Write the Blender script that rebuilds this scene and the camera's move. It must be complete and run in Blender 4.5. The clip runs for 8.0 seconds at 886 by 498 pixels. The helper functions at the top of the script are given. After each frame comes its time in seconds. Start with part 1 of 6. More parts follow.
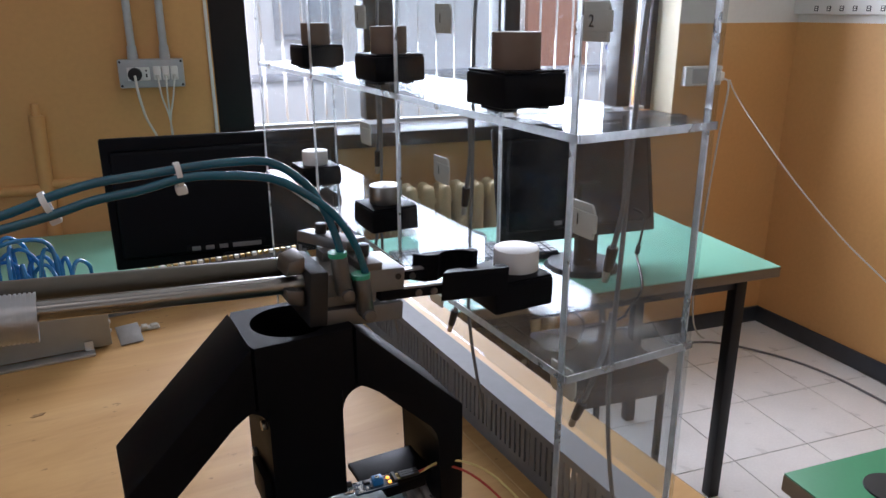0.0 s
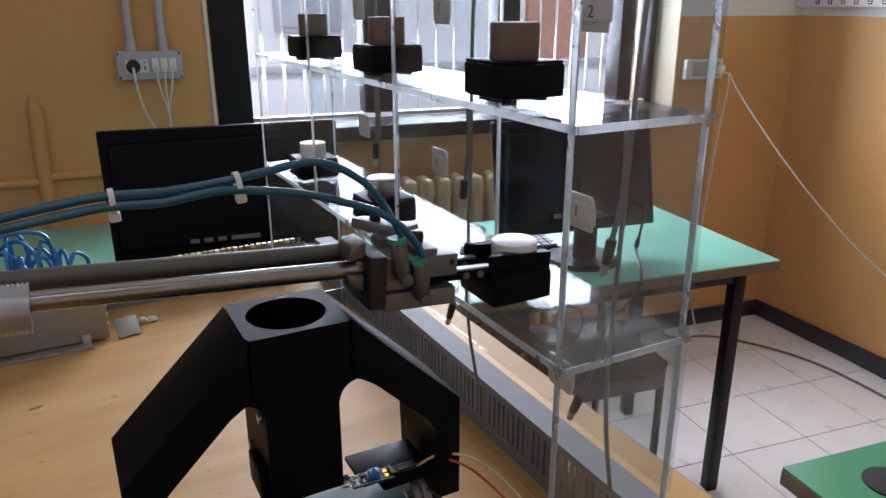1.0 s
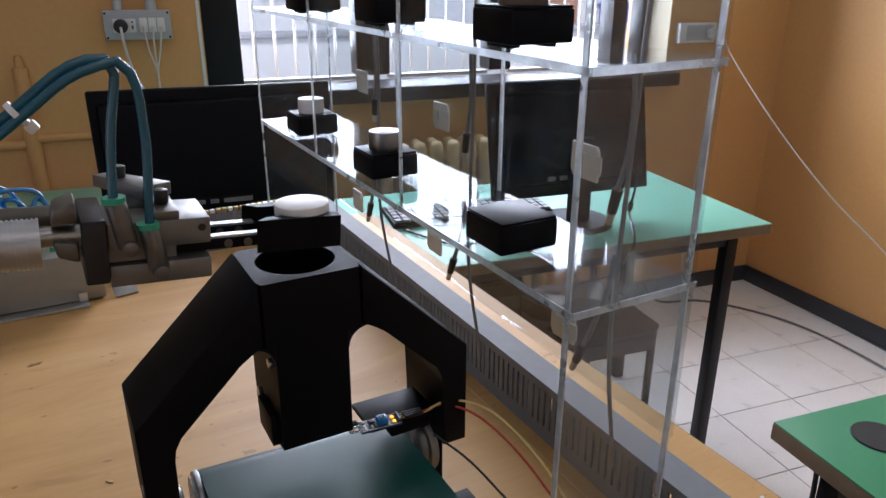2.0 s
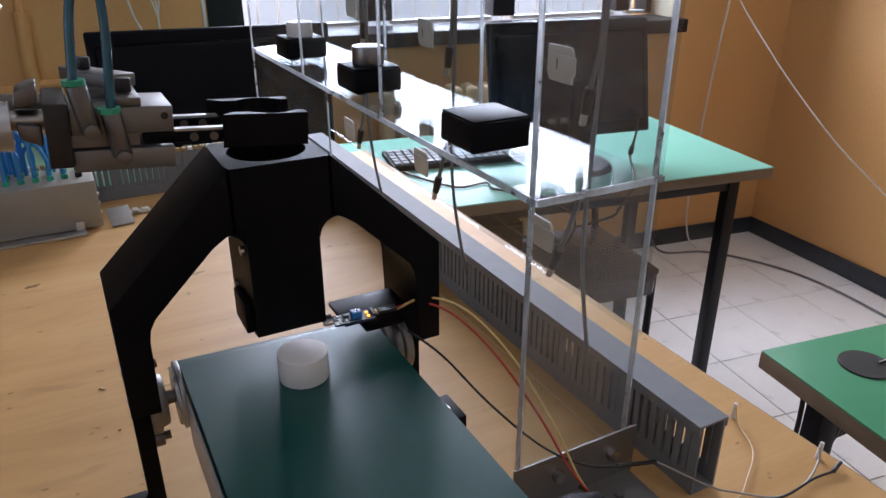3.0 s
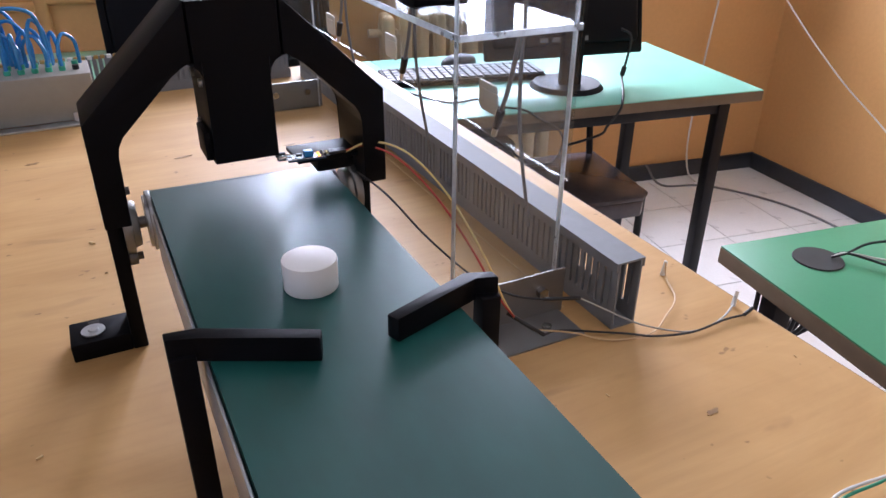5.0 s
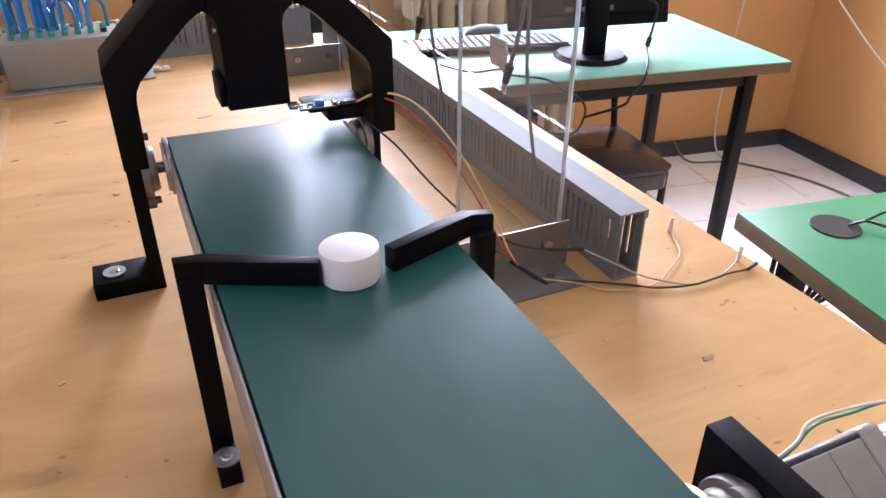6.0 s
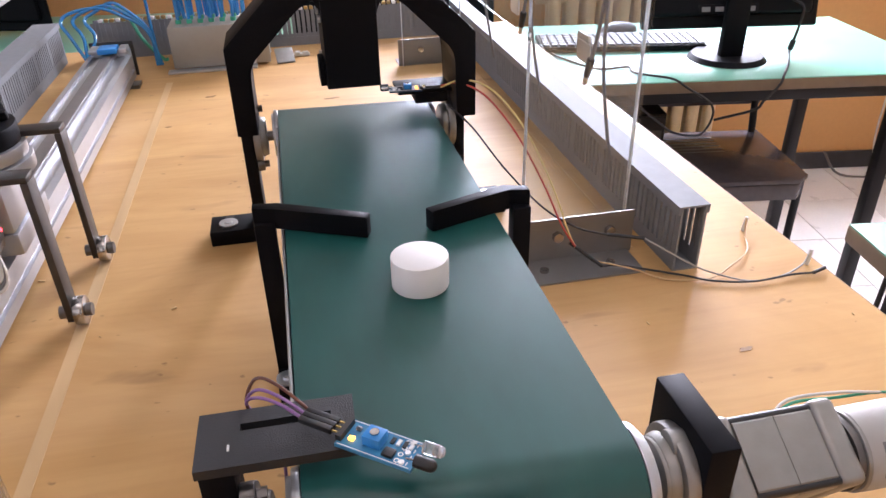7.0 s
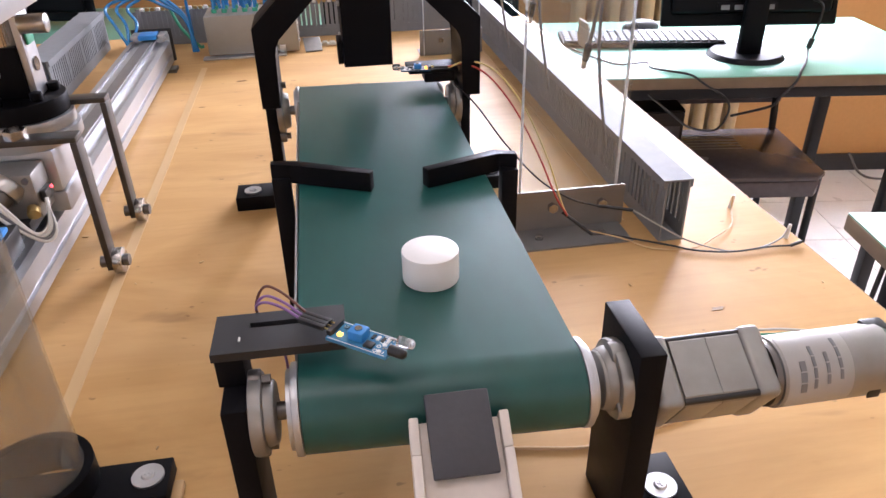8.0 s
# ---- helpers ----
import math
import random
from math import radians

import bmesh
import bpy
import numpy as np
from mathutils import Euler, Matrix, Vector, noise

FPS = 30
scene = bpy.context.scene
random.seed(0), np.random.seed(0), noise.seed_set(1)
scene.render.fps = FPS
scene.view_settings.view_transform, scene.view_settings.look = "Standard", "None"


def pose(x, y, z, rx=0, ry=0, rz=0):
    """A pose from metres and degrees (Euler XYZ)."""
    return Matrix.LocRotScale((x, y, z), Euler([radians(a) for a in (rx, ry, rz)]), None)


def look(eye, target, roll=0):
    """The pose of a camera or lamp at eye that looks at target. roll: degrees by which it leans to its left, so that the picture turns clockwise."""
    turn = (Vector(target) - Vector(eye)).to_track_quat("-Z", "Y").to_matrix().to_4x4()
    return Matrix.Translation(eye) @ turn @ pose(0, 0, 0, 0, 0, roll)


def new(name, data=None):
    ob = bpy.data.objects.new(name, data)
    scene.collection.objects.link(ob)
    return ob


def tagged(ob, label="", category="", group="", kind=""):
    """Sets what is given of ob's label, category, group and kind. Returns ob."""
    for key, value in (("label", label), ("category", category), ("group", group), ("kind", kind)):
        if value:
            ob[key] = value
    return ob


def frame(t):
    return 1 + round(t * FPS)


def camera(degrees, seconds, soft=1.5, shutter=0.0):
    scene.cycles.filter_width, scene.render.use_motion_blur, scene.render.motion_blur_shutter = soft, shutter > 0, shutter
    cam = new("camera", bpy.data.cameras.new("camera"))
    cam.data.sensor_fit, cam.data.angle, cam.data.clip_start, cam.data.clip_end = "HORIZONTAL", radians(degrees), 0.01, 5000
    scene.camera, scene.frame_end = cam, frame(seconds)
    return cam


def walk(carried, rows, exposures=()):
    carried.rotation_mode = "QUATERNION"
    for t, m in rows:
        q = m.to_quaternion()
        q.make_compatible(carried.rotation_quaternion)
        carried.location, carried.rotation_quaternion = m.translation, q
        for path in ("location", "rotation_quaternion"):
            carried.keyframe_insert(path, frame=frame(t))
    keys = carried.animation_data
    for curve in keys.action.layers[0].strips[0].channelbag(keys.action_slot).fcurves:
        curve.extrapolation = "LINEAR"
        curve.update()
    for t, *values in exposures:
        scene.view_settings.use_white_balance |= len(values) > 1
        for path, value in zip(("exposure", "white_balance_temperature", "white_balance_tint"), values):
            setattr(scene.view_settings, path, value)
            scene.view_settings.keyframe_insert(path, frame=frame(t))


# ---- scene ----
cam = camera(62.9, 8.0)
PATH = [
    (0, (-0.042, -0.3, 1.406), (0.849, 1.376, 0.778), -0.2),
    (0.5, (-0.042, -0.298, 1.405), (0.853, 1.375, 0.77), -0.1),
    (1, (-0.039, -0.298, 1.404), (0.85, 1.373, 0.759), -0.1),
    (2.5, (-0.059, -0.296, 1.372), (0.845, 1.31, 0.596), 0.6),
    (3, (-0.041, -0.333, 1.349), (0.817, 1.275, 0.524), 0.0),
    (3.5, (-0.022, -0.367, 1.337), (0.794, 1.242, 0.473), -0.2),
    (4, (-0.028, -0.390, 1.319), (0.799, 1.204, 0.438), -0.3),
    (4.5, (-0.033, -0.419, 1.309), (0.778, 1.163, 0.393), 0.2),
    (6, (-0.026, -0.479, 1.283), (0.688, 1.098, 0.281), 0.1),
    (6.5, (-0.022, -0.502, 1.287), (0.547, 1.126, 0.274), -0.0),
    (7, (0.018, -0.562, 1.296), (0.367, 1.129, 0.287), -1.3),
    (7.5, (0.028, -0.6, 1.294), (0.318, 1.105, 0.291), -1.4),
    (8, (0.03, -0.639, 1.297), (0.301, 1.068, 0.29), -1.2),
]
EXPOSURES = [(0.0, -0.23, 6220, 22), (2.5, -0.24, 6140, 23), (3.5, -0.04, 6000, 25), (4.5, 0.20, 5980, 27), (6.0, 0.90, 6160, 30), (6.5, 0.95, 6250, 30), (8.0, 1.07, 6440, 29)]
walk(cam, [(t, look(eye, target, roll)) for t, eye, target, roll in PATH], EXPOSURES)

# ---- light ----
world = bpy.data.worlds.new("sky")
scene.world = world
world.use_nodes = True
wn = world.node_tree
sky = wn.nodes.new("ShaderNodeTexSky")
sky.sky_type, sky.sun_disc = "NISHITA", False
sky.sun_elevation, sky.sun_rotation = radians(58), radians(170)
wn.links.new(sky.outputs[0], wn.nodes["Background"].inputs[0])
wn.nodes["Background"].inputs[1].default_value = 0.30
sun = new("sun", bpy.data.lights.new("sun", "SUN"))
sun.data.energy, sun.data.angle, sun.data.color = 3.0, radians(12), (1.0, 0.95, 0.88)
sun.matrix_world = look((0, 0, 8), (1.0, 5, 0))
B = 0.915                                   # top of the plywood board
ROOM = pose(2.756, 1.80, 0, 0, 0, -9)        # corner of window wall and right wall; u along the window wall, v out of the window
EAST = ROOM @ pose(0, 0, 0, 0, 0, 4)        # the right wall stands a little off square
WIN_U0, WIN_U1, WIN_Z0, WIN_Z1 = -2.35, -0.58, 1.022, 2.35


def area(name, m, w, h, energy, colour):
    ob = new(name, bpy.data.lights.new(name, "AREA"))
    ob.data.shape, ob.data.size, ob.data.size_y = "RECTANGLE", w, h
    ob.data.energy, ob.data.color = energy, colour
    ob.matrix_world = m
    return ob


window_light = area("window_light", ROOM @ pose(-1.465, 0.36, 1.70, -90 + 8, 0, 0), 1.75, 1.25, 166, (0.86, 0.935, 1.0))
# fill lamp, added in an unseen opening of the west wall
side_light = area("side_fill_light", ROOM @ pose(-5.60, -3.3, 1.75, 0, -90, 0), 2.2, 1.7, 6, (0.92, 0.96, 1.0))
# weak overhead fill, added without any lamp on the ceiling
overhead_fill = area("overhead_fill_light", ROOM @ pose(-2.6, -3.0, 2.93, 0, 0, -9), 1.2, 0.6, 3, (1.0, 0.96, 0.9))
scene.cycles.transparent_max_bounces = 48


# ---- materials ----
def rgb(c):
    return (*c, 1.0)


def mat(name, base, rough=0.5, metal=0.0, var=0.12, scale=40.0, big=4.0, bump=0.05, coat=0.0, stretch=(1, 1, 1), rvar=0.1, tint=None, trans=0.0, rand=0.0, bump_dist=0.002, ior=None, spec=0.5):
    m = bpy.data.materials.new(name)
    m.use_nodes = True
    nt = m.node_tree
    p = nt.nodes["Principled BSDF"]
    p.inputs["Metallic"].default_value = metal
    p.inputs["Coat Weight"].default_value = coat
    p.inputs["Specular IOR Level"].default_value = spec
    p.inputs["Transmission Weight"].default_value = trans
    if ior:
        p.inputs["IOR"].default_value = ior
    tc = nt.nodes.new("ShaderNodeTexCoord")
    mp = nt.nodes.new("ShaderNodeMapping")
    mp.inputs["Scale"].default_value = stretch
    nt.links.new(tc.outputs["Object"], mp.inputs[0])
    fine, coarse = nt.nodes.new("ShaderNodeTexNoise"), nt.nodes.new("ShaderNodeTexNoise")
    for n, s, d in ((fine, scale, 6.0), (coarse, big, 3.0)):
        n.inputs["Scale"].default_value, n.inputs["Detail"].default_value = s, d
        nt.links.new(mp.outputs[0], n.inputs["Vector"])
    add = nt.nodes.new("ShaderNodeMath")
    add.operation = "ADD"
    nt.links.new(fine.outputs[0], add.inputs[0])
    nt.links.new(coarse.outputs[0], add.inputs[1])
    src = add.outputs[0]
    if rand:
        oi = nt.nodes.new("ShaderNodeObjectInfo")
        mul = nt.nodes.new("ShaderNodeMath")
        mul.operation, mul.inputs[1].default_value = "MULTIPLY_ADD", rand
        nt.links.new(oi.outputs["Random"], mul.inputs[0])
        nt.links.new(src, mul.inputs[2])
        src = mul.outputs[0]
    ramp = nt.nodes.new("ShaderNodeValToRGB")
    ramp.color_ramp.elements[0].position, ramp.color_ramp.elements[1].position = 0.3, 0.75
    dark = tint or tuple(c * (1 - var) for c in base)
    lite = tuple(min(1.0, c * (1 + var)) for c in base)
    ramp.color_ramp.elements[0].color, ramp.color_ramp.elements[1].color = rgb(dark), rgb(lite)
    half = nt.nodes.new("ShaderNodeMath")
    half.operation, half.inputs[1].default_value = "MULTIPLY", 0.5
    nt.links.new(src, half.inputs[0])
    nt.links.new(half.outputs[0], ramp.inputs[0])
    nt.links.new(ramp.outputs[0], p.inputs["Base Color"])
    rr = nt.nodes.new("ShaderNodeMapRange")
    rr.inputs["To Min"].default_value, rr.inputs["To Max"].default_value = max(0.02, rough - rvar), min(1.0, rough + rvar)
    nt.links.new(coarse.outputs[0], rr.inputs[0])
    nt.links.new(rr.outputs[0], p.inputs["Roughness"])
    if bump:
        b = nt.nodes.new("ShaderNodeBump")
        b.inputs["Strength"].default_value, b.inputs["Distance"].default_value = bump, bump_dist
        nt.links.new(fine.outputs[0], b.inputs["Height"])
        nt.links.new(b.outputs[0], p.inputs["Normal"])
    return m


def plain(name, base, rough=0.5, metal=0.0):
    return mat(name, base, rough, metal, var=0.06, bump=0.02)


def glow(name, colour, strength):
    m = bpy.data.materials.new(name)
    m.use_nodes = True
    p = m.node_tree.nodes["Principled BSDF"]
    p.inputs["Base Color"].default_value = rgb(colour)
    p.inputs["Emission Color"].default_value = rgb(colour)
    p.inputs["Emission Strength"].default_value = strength
    return m


def clear_mat(name, tint, rough=0.03, haze=0.10, haze_col=(0.8, 0.82, 0.85), smudge_scale=7.0, stretch=(1, 1, 1)):
    """Clear sheet: see-through with mirror gloss by angle, and a smudged film with a shape of its own."""
    m = bpy.data.materials.new(name)
    m.use_nodes = True
    nt = m.node_tree
    nt.nodes.remove(nt.nodes["Principled BSDF"])
    tr, gl, df = nt.nodes.new("ShaderNodeBsdfTransparent"), nt.nodes.new("ShaderNodeBsdfGlossy"), nt.nodes.new("ShaderNodeBsdfDiffuse")
    tr.inputs[0].default_value = rgb(tint)
    gl.inputs["Roughness"].default_value = rough
    df.inputs[0].default_value = rgb(haze_col)
    lw0, lw1 = nt.nodes.new("ShaderNodeLayerWeight"), nt.nodes.new("ShaderNodeMath")
    lw0.inputs[0].default_value = 0.5
    lw1.operation, lw1.inputs[1].default_value = "POWER", 3.2
    nt.links.new(lw0.outputs["Facing"], lw1.inputs[0])
    lw = nt.nodes.new("ShaderNodeMapRange")
    lw.inputs["To Min"].default_value, lw.inputs["To Max"].default_value = 0.03, 0.24
    nt.links.new(lw1.outputs[0], lw.inputs[0])
    m1, m2 = nt.nodes.new("ShaderNodeMixShader"), nt.nodes.new("ShaderNodeMixShader")
    tc, ns = nt.nodes.new("ShaderNodeTexCoord"), nt.nodes.new("ShaderNodeTexNoise")
    ns.inputs["Scale"].default_value, ns.inputs["Detail"].default_value = smudge_scale, 9.0
    ns.inputs["Roughness"].default_value = 0.7
    mp = nt.nodes.new("ShaderNodeMapping")
    mp.inputs["Scale"].default_value, mp.inputs["Rotation"].default_value = stretch, (0.25, 0.2, 0.1)
    nt.links.new(tc.outputs["Object"], mp.inputs[0])
    nt.links.new(mp.outputs[0], ns.inputs["Vector"])
    mr = nt.nodes.new("ShaderNodeMapRange")
    mr.inputs["From Min"].default_value, mr.inputs["From Max"].default_value = 0.45, 0.75
    mr.inputs["To Min"].default_value, mr.inputs["To Max"].default_value = haze * 0.25, haze * 1.6
    nt.links.new(ns.outputs[0], mr.inputs[0])
    nt.links.new(mr.outputs[0], m1.inputs[0])
    nt.links.new(tr.outputs[0], m1.inputs[1])
    nt.links.new(df.outputs[0], m1.inputs[2])
    nt.links.new(lw.outputs[0], m2.inputs[0])
    nt.links.new(m1.outputs[0], m2.inputs[1])
    nt.links.new(gl.outputs[0], m2.inputs[2])
    nt.links.new(m2.outputs[0], nt.nodes["Material Output"].inputs[0])
    return m


def plywood(name):
    """Varnished birch face: long grain along x, drifting figure, handling stains and dark flecks."""
    m = bpy.data.materials.new(name)
    m.use_nodes = True
    nt = m.node_tree
    p = nt.nodes["Principled BSDF"]
    tc = nt.nodes.new("ShaderNodeTexCoord")

    def noise(scale, stretch, detail=6.0, rough=0.55, distort=0.0):
        mp, n = nt.nodes.new("ShaderNodeMapping"), nt.nodes.new("ShaderNodeTexNoise")
        mp.inputs["Scale"].default_value = stretch
        mp.inputs["Rotation"].default_value = (0, 0, radians(5))
        n.inputs["Scale"].default_value, n.inputs["Detail"].default_value = scale, detail
        n.inputs["Roughness"].default_value, n.inputs["Distortion"].default_value = rough, distort
        nt.links.new(tc.outputs["Object"], mp.inputs[0])
        nt.links.new(mp.outputs[0], n.inputs["Vector"])
        return n.outputs[0]

    def mask(src, lo, hi):
        r = nt.nodes.new("ShaderNodeMapRange")
        r.inputs["From Min"].default_value, r.inputs["From Max"].default_value = lo, hi
        nt.links.new(src, r.inputs[0])
        return r.outputs[0]

    def mix(fac, a, colour, amount):
        f = nt.nodes.new("ShaderNodeMath")
        f.operation, f.inputs[1].default_value = "MULTIPLY", amount
        nt.links.new(fac, f.inputs[0])
        x = nt.nodes.new("ShaderNodeMixRGB")
        nt.links.new(f.outputs[0], x.inputs[0])
        nt.links.new(a, x.inputs[1])
        x.inputs[2].default_value = rgb(colour)
        return x.outputs[0]
    figure = noise(7.0, (0.30, 1.0, 1.0), 7.0, 0.62, 1.2)
    grain = noise(150.0, (0.05, 1.0, 1.0), 4.0)
    ramp = nt.nodes.new("ShaderNodeValToRGB")
    ramp.color_ramp.elements[0].position, ramp.color_ramp.elements[1].position = 0.33, 0.68
    ramp.color_ramp.elements[0].color, ramp.color_ramp.elements[1].color = rgb((0.45, 0.248, 0.086)), rgb((0.585, 0.352, 0.140))
    nt.links.new(figure, ramp.inputs[0])
    c = mix(mask(grain, 0.45, 0.75), ramp.outputs[0], (0.30, 0.155, 0.050), 0.15)
    c = mix(mask(noise(3.2, (0.6, 1.0, 1.0), 4.0), 0.50, 0.72), c, (0.62, 0.41, 0.21), 0.45)
    c = mix(mask(noise(24.0, (0.35, 1.0, 1.0), 3.0, 0.5, 0.4), 0.66, 0.76), c, (0.24, 0.125, 0.048), 0.50)
    c = mix(mask(noise(75.0, (0.7, 1.0, 1.0), 2.0), 0.715, 0.755), c, (0.16, 0.085, 0.035), 0.55)
    nt.links.new(c, p.inputs["Base Color"])
    rr = nt.nodes.new("ShaderNodeMapRange")
    rr.inputs["To Min"].default_value, rr.inputs["To Max"].default_value = 0.45, 0.66
    nt.links.new(noise(6.0, (0.5, 1.0, 1.0)), rr.inputs[0])
    nt.links.new(rr.outputs[0], p.inputs["Roughness"])
    p.inputs["Specular IOR Level"].default_value = 0.2
    b = nt.nodes.new("ShaderNodeBump")
    b.inputs["Strength"].default_value, b.inputs["Distance"].default_value = 0.06, 0.001
    nt.links.new(grain, b.inputs["Height"])
    nt.links.new(b.outputs[0], p.inputs["Normal"])
    return m


ORANGE = mat("orange_wall_paint", (0.63, 0.34, 0.12), 0.55, var=0.06, scale=60, big=1.2, bump=0.12)
WHITEWALL = mat("white_wall_paint", (0.72, 0.71, 0.67), 0.7, var=0.05, scale=60, big=1.2, bump=0.1)
# cream of the reveal: window light on that side is put into the colour
LITREVEAL = mat("lit_reveal_cream", (0.78, 0.66, 0.46), 0.6, var=0.05)
SKIRT = mat("dark_skirting", (0.035, 0.04, 0.05), 0.4, var=0.2)
TILE = mat("pale_floor_tile", (0.82, 0.81, 0.78), 0.3, var=0.07, scale=120, big=9, bump=0.02, rand=0.12)
GROUT = mat("tile_grout", (0.25, 0.24, 0.22), 0.9)
CEIL = mat("ceiling_paint", (0.78, 0.77, 0.74), 0.8)
FRAME = mat("dark_window_frame", (0.012, 0.009, 0.010), 0.45, spec=0.3, var=0.2)
PLY = plywood("varnished_plywood")
PLYEDGE = mat("plywood_edge", (0.40, 0.25, 0.11), 0.6, var=0.3, scale=30, stretch=(0.3, 0.3, 30))
BLACK = mat("black_printed_plastic", (0.0042, 0.0042, 0.0055), 0.5, spec=0.09, var=0.25, scale=400, big=8, bump=0.25, stretch=(0.25, 0.25, 6.0), bump_dist=0.0004)
BLACKGRAIN = mat("rough_black_plastic", (0.012, 0.012, 0.013), 0.55, var=0.3, scale=1300, big=14, bump=0.6, bump_dist=0.0005)
DARKGREY = mat("dark_grey_plastic", (0.04, 0.04, 0.045), 0.5, var=0.15, scale=300, bump=0.15, bump_dist=0.0005)
BELTM = mat("green_belt_rubber", (0.006, 0.070, 0.060), 0.36, var=0.18, scale=70, big=9, bump=0.03, stretch=(1.0, 0.35, 1.0), rvar=0.04, spec=0.48)
STEEL = mat("brushed_steel", (0.50, 0.49, 0.47), 0.32, 1.0, var=0.15, scale=120, big=10, bump=0.05, bump_dist=0.0005)
CHROME = mat("polished_steel", (0.44, 0.42, 0.40), 0.2, 1.0, var=0.1, scale=90, big=12, bump=0.0)
ZINC = mat("zinc_sheet", (0.58, 0.59, 0.60), 0.38, 1.0, var=0.2, scale=60, big=20, bump=0.04)
ALU = mat("anodised_aluminium", (0.46, 0.47, 0.48), 0.40, 0.80, var=0.06, scale=90, bump=0.02)
CAST = mat("cast_zinc", (0.30, 0.29, 0.27), 0.50, 0.80, var=0.14, scale=90, big=14, bump=0.18, bump_dist=0.0008)
FLANGE = mat("blackened_steel", (0.030, 0.028, 0.027), 0.45, 0.5, var=0.3, scale=70, bump=0.1)
RODM = mat("ground_steel_rod", (0.30, 0.29, 0.27), 0.26, 1.0, var=0.15, scale=60, big=14, stretch=(0.2, 1, 1), bump=0.0)
RODDULL = mat("oiled_steel_tube", (0.13, 0.12, 0.10), 0.48, 0.9, var=0.35, scale=50, big=18, stretch=(0.4, 1, 1), bump=0.03)
DISCSTEEL = mat("turned_steel_disc", (0.30, 0.29, 0.28), 0.36, 1.0, var=0.15, scale=120, big=20)
GREYBODY = mat("grey_machined_metal", (0.20, 0.194, 0.186), 0.42, 0.7, var=0.1, scale=90, bump=0.05)
DARKMETAL = mat("dark_steel_flat", (0.16, 0.15, 0.14), 0.42, 0.9, var=0.25, scale=60, bump=0.06)
DUCT = mat("grey_duct_plastic", (0.205, 0.213, 0.222), 0.62, var=0.10, scale=80, bump=0.03, spec=0.2)
VALVE = mat("beige_grey_sheet", (0.30, 0.285, 0.245), 0.45, 0.3, var=0.06, scale=80, bump=0.03)
PLEXI = clear_mat("clear_acrylic", (0.90, 0.925, 0.935), haze=0.03, smudge_scale=14.0)
PLEXIDUST = clear_mat("scuffed_acrylic", (0.93, 0.95, 0.96), haze=0.06, smudge_scale=80.0, stretch=(1, 1, 2))
PLEXIEDGE = mat("sawn_acrylic_edge", (0.66, 0.70, 0.72), 0.30, var=0.35, scale=160, big=40, bump=0.6, trans=0.75, ior=1.49)
TUBECLEAR = clear_mat("clear_tube_plastic", (0.90, 0.89, 0.86), haze=0.16, haze_col=(0.5, 0.47, 0.42))
GLASS = clear_mat("window_glass", (0.97, 0.98, 0.98), haze=0.02)
GREEN = mat("mint_laminate", (0.21, 0.52, 0.39), 0.32, var=0.05, scale=200, big=5, bump=0.03)
GREEN2 = mat("green_laminate", (0.045, 0.245, 0.108), 0.34, var=0.06, scale=200, big=5, bump=0.03)
DESKEDGE = mat("beech_edge", (0.17, 0.115, 0.065), 0.5, var=0.2, scale=30)
TUBEBLACK = mat("black_painted_tube", (0.008, 0.008, 0.010), 0.4, spec=0.3, var=0.2)
SEATM = mat("dark_brown_seat_ply", (0.085, 0.075, 0.082), 0.26, var=0.15, scale=60, bump=0.03)
MONITOR = mat("black_monitor_plastic", (0.0035, 0.0040, 0.006), 0.5, spec=0.12, var=0.2, scale=300, bump=0.1, bump_dist=0.0004)
PORT = mat("port_grey", (0.20, 0.20, 0.20), 0.5)
WHITEPL = mat("white_plastic", (0.74, 0.73, 0.70), 0.4, var=0.04, scale=60, bump=0.03)
DISCW = mat("white_disc_plastic", (0.73, 0.71, 0.68), 0.5, var=0.03, scale=120, bump=0.04)
DISCB = mat("brown_disc", (0.15, 0.10, 0.07), 0.55, var=0.12, scale=120)
TAGM = mat("cream_foam_tag", (0.60, 0.58, 0.50), 0.7, var=0.06)
INK = mat("dark_ink", (0.03, 0.03, 0.03), 0.6)
BLUEHOSE = mat("blue_hose", (0.02, 0.20, 0.46), 0.22, var=0.15, scale=30, bump=0.0, coat=0.3)
TEALHOSE = mat("teal_hose", (0.008, 0.098, 0.150), 0.26, var=0.12, scale=30, bump=0.0, coat=0.3)
GREENRING = mat("green_ring", (0.02, 0.30, 0.17), 0.4)
PCB = mat("blue_circuit_board", (0.03, 0.19, 0.34), 0.35, var=0.2, scale=500, big=60)
PCBDARK = mat("dark_circuit_board", (0.02, 0.05, 0.09), 0.35, var=0.2, scale=500, big=60)
BLUEPOT = mat("blue_trimmer", (0.02, 0.22, 0.55), 0.4)
AMBER = glow("amber_led", (1.0, 0.42, 0.04), 3.0)
REDLED = glow("red_led", (1.0, 0.05, 0.06), 3.0)
GOLD = mat("gold_pin", (0.75, 0.55, 0.2), 0.3, 1.0)
CLEARLED = mat("clear_led_epoxy", (0.9, 0.9, 0.92), 0.08, trans=0.9, ior=1.5, bump=0.0)
CABLEW = mat("white_cable", (0.62, 0.60, 0.55), 0.45)
CABLEG = mat("grey_cable", (0.16, 0.16, 0.16), 0.45)
CABLEB = mat("black_cable", (0.012, 0.012, 0.012), 0.4)
RED = mat("red_wire", (0.42, 0.04, 0.02), 0.4)
YELLOW = mat("yellow_wire", (0.66, 0.50, 0.18), 0.4)
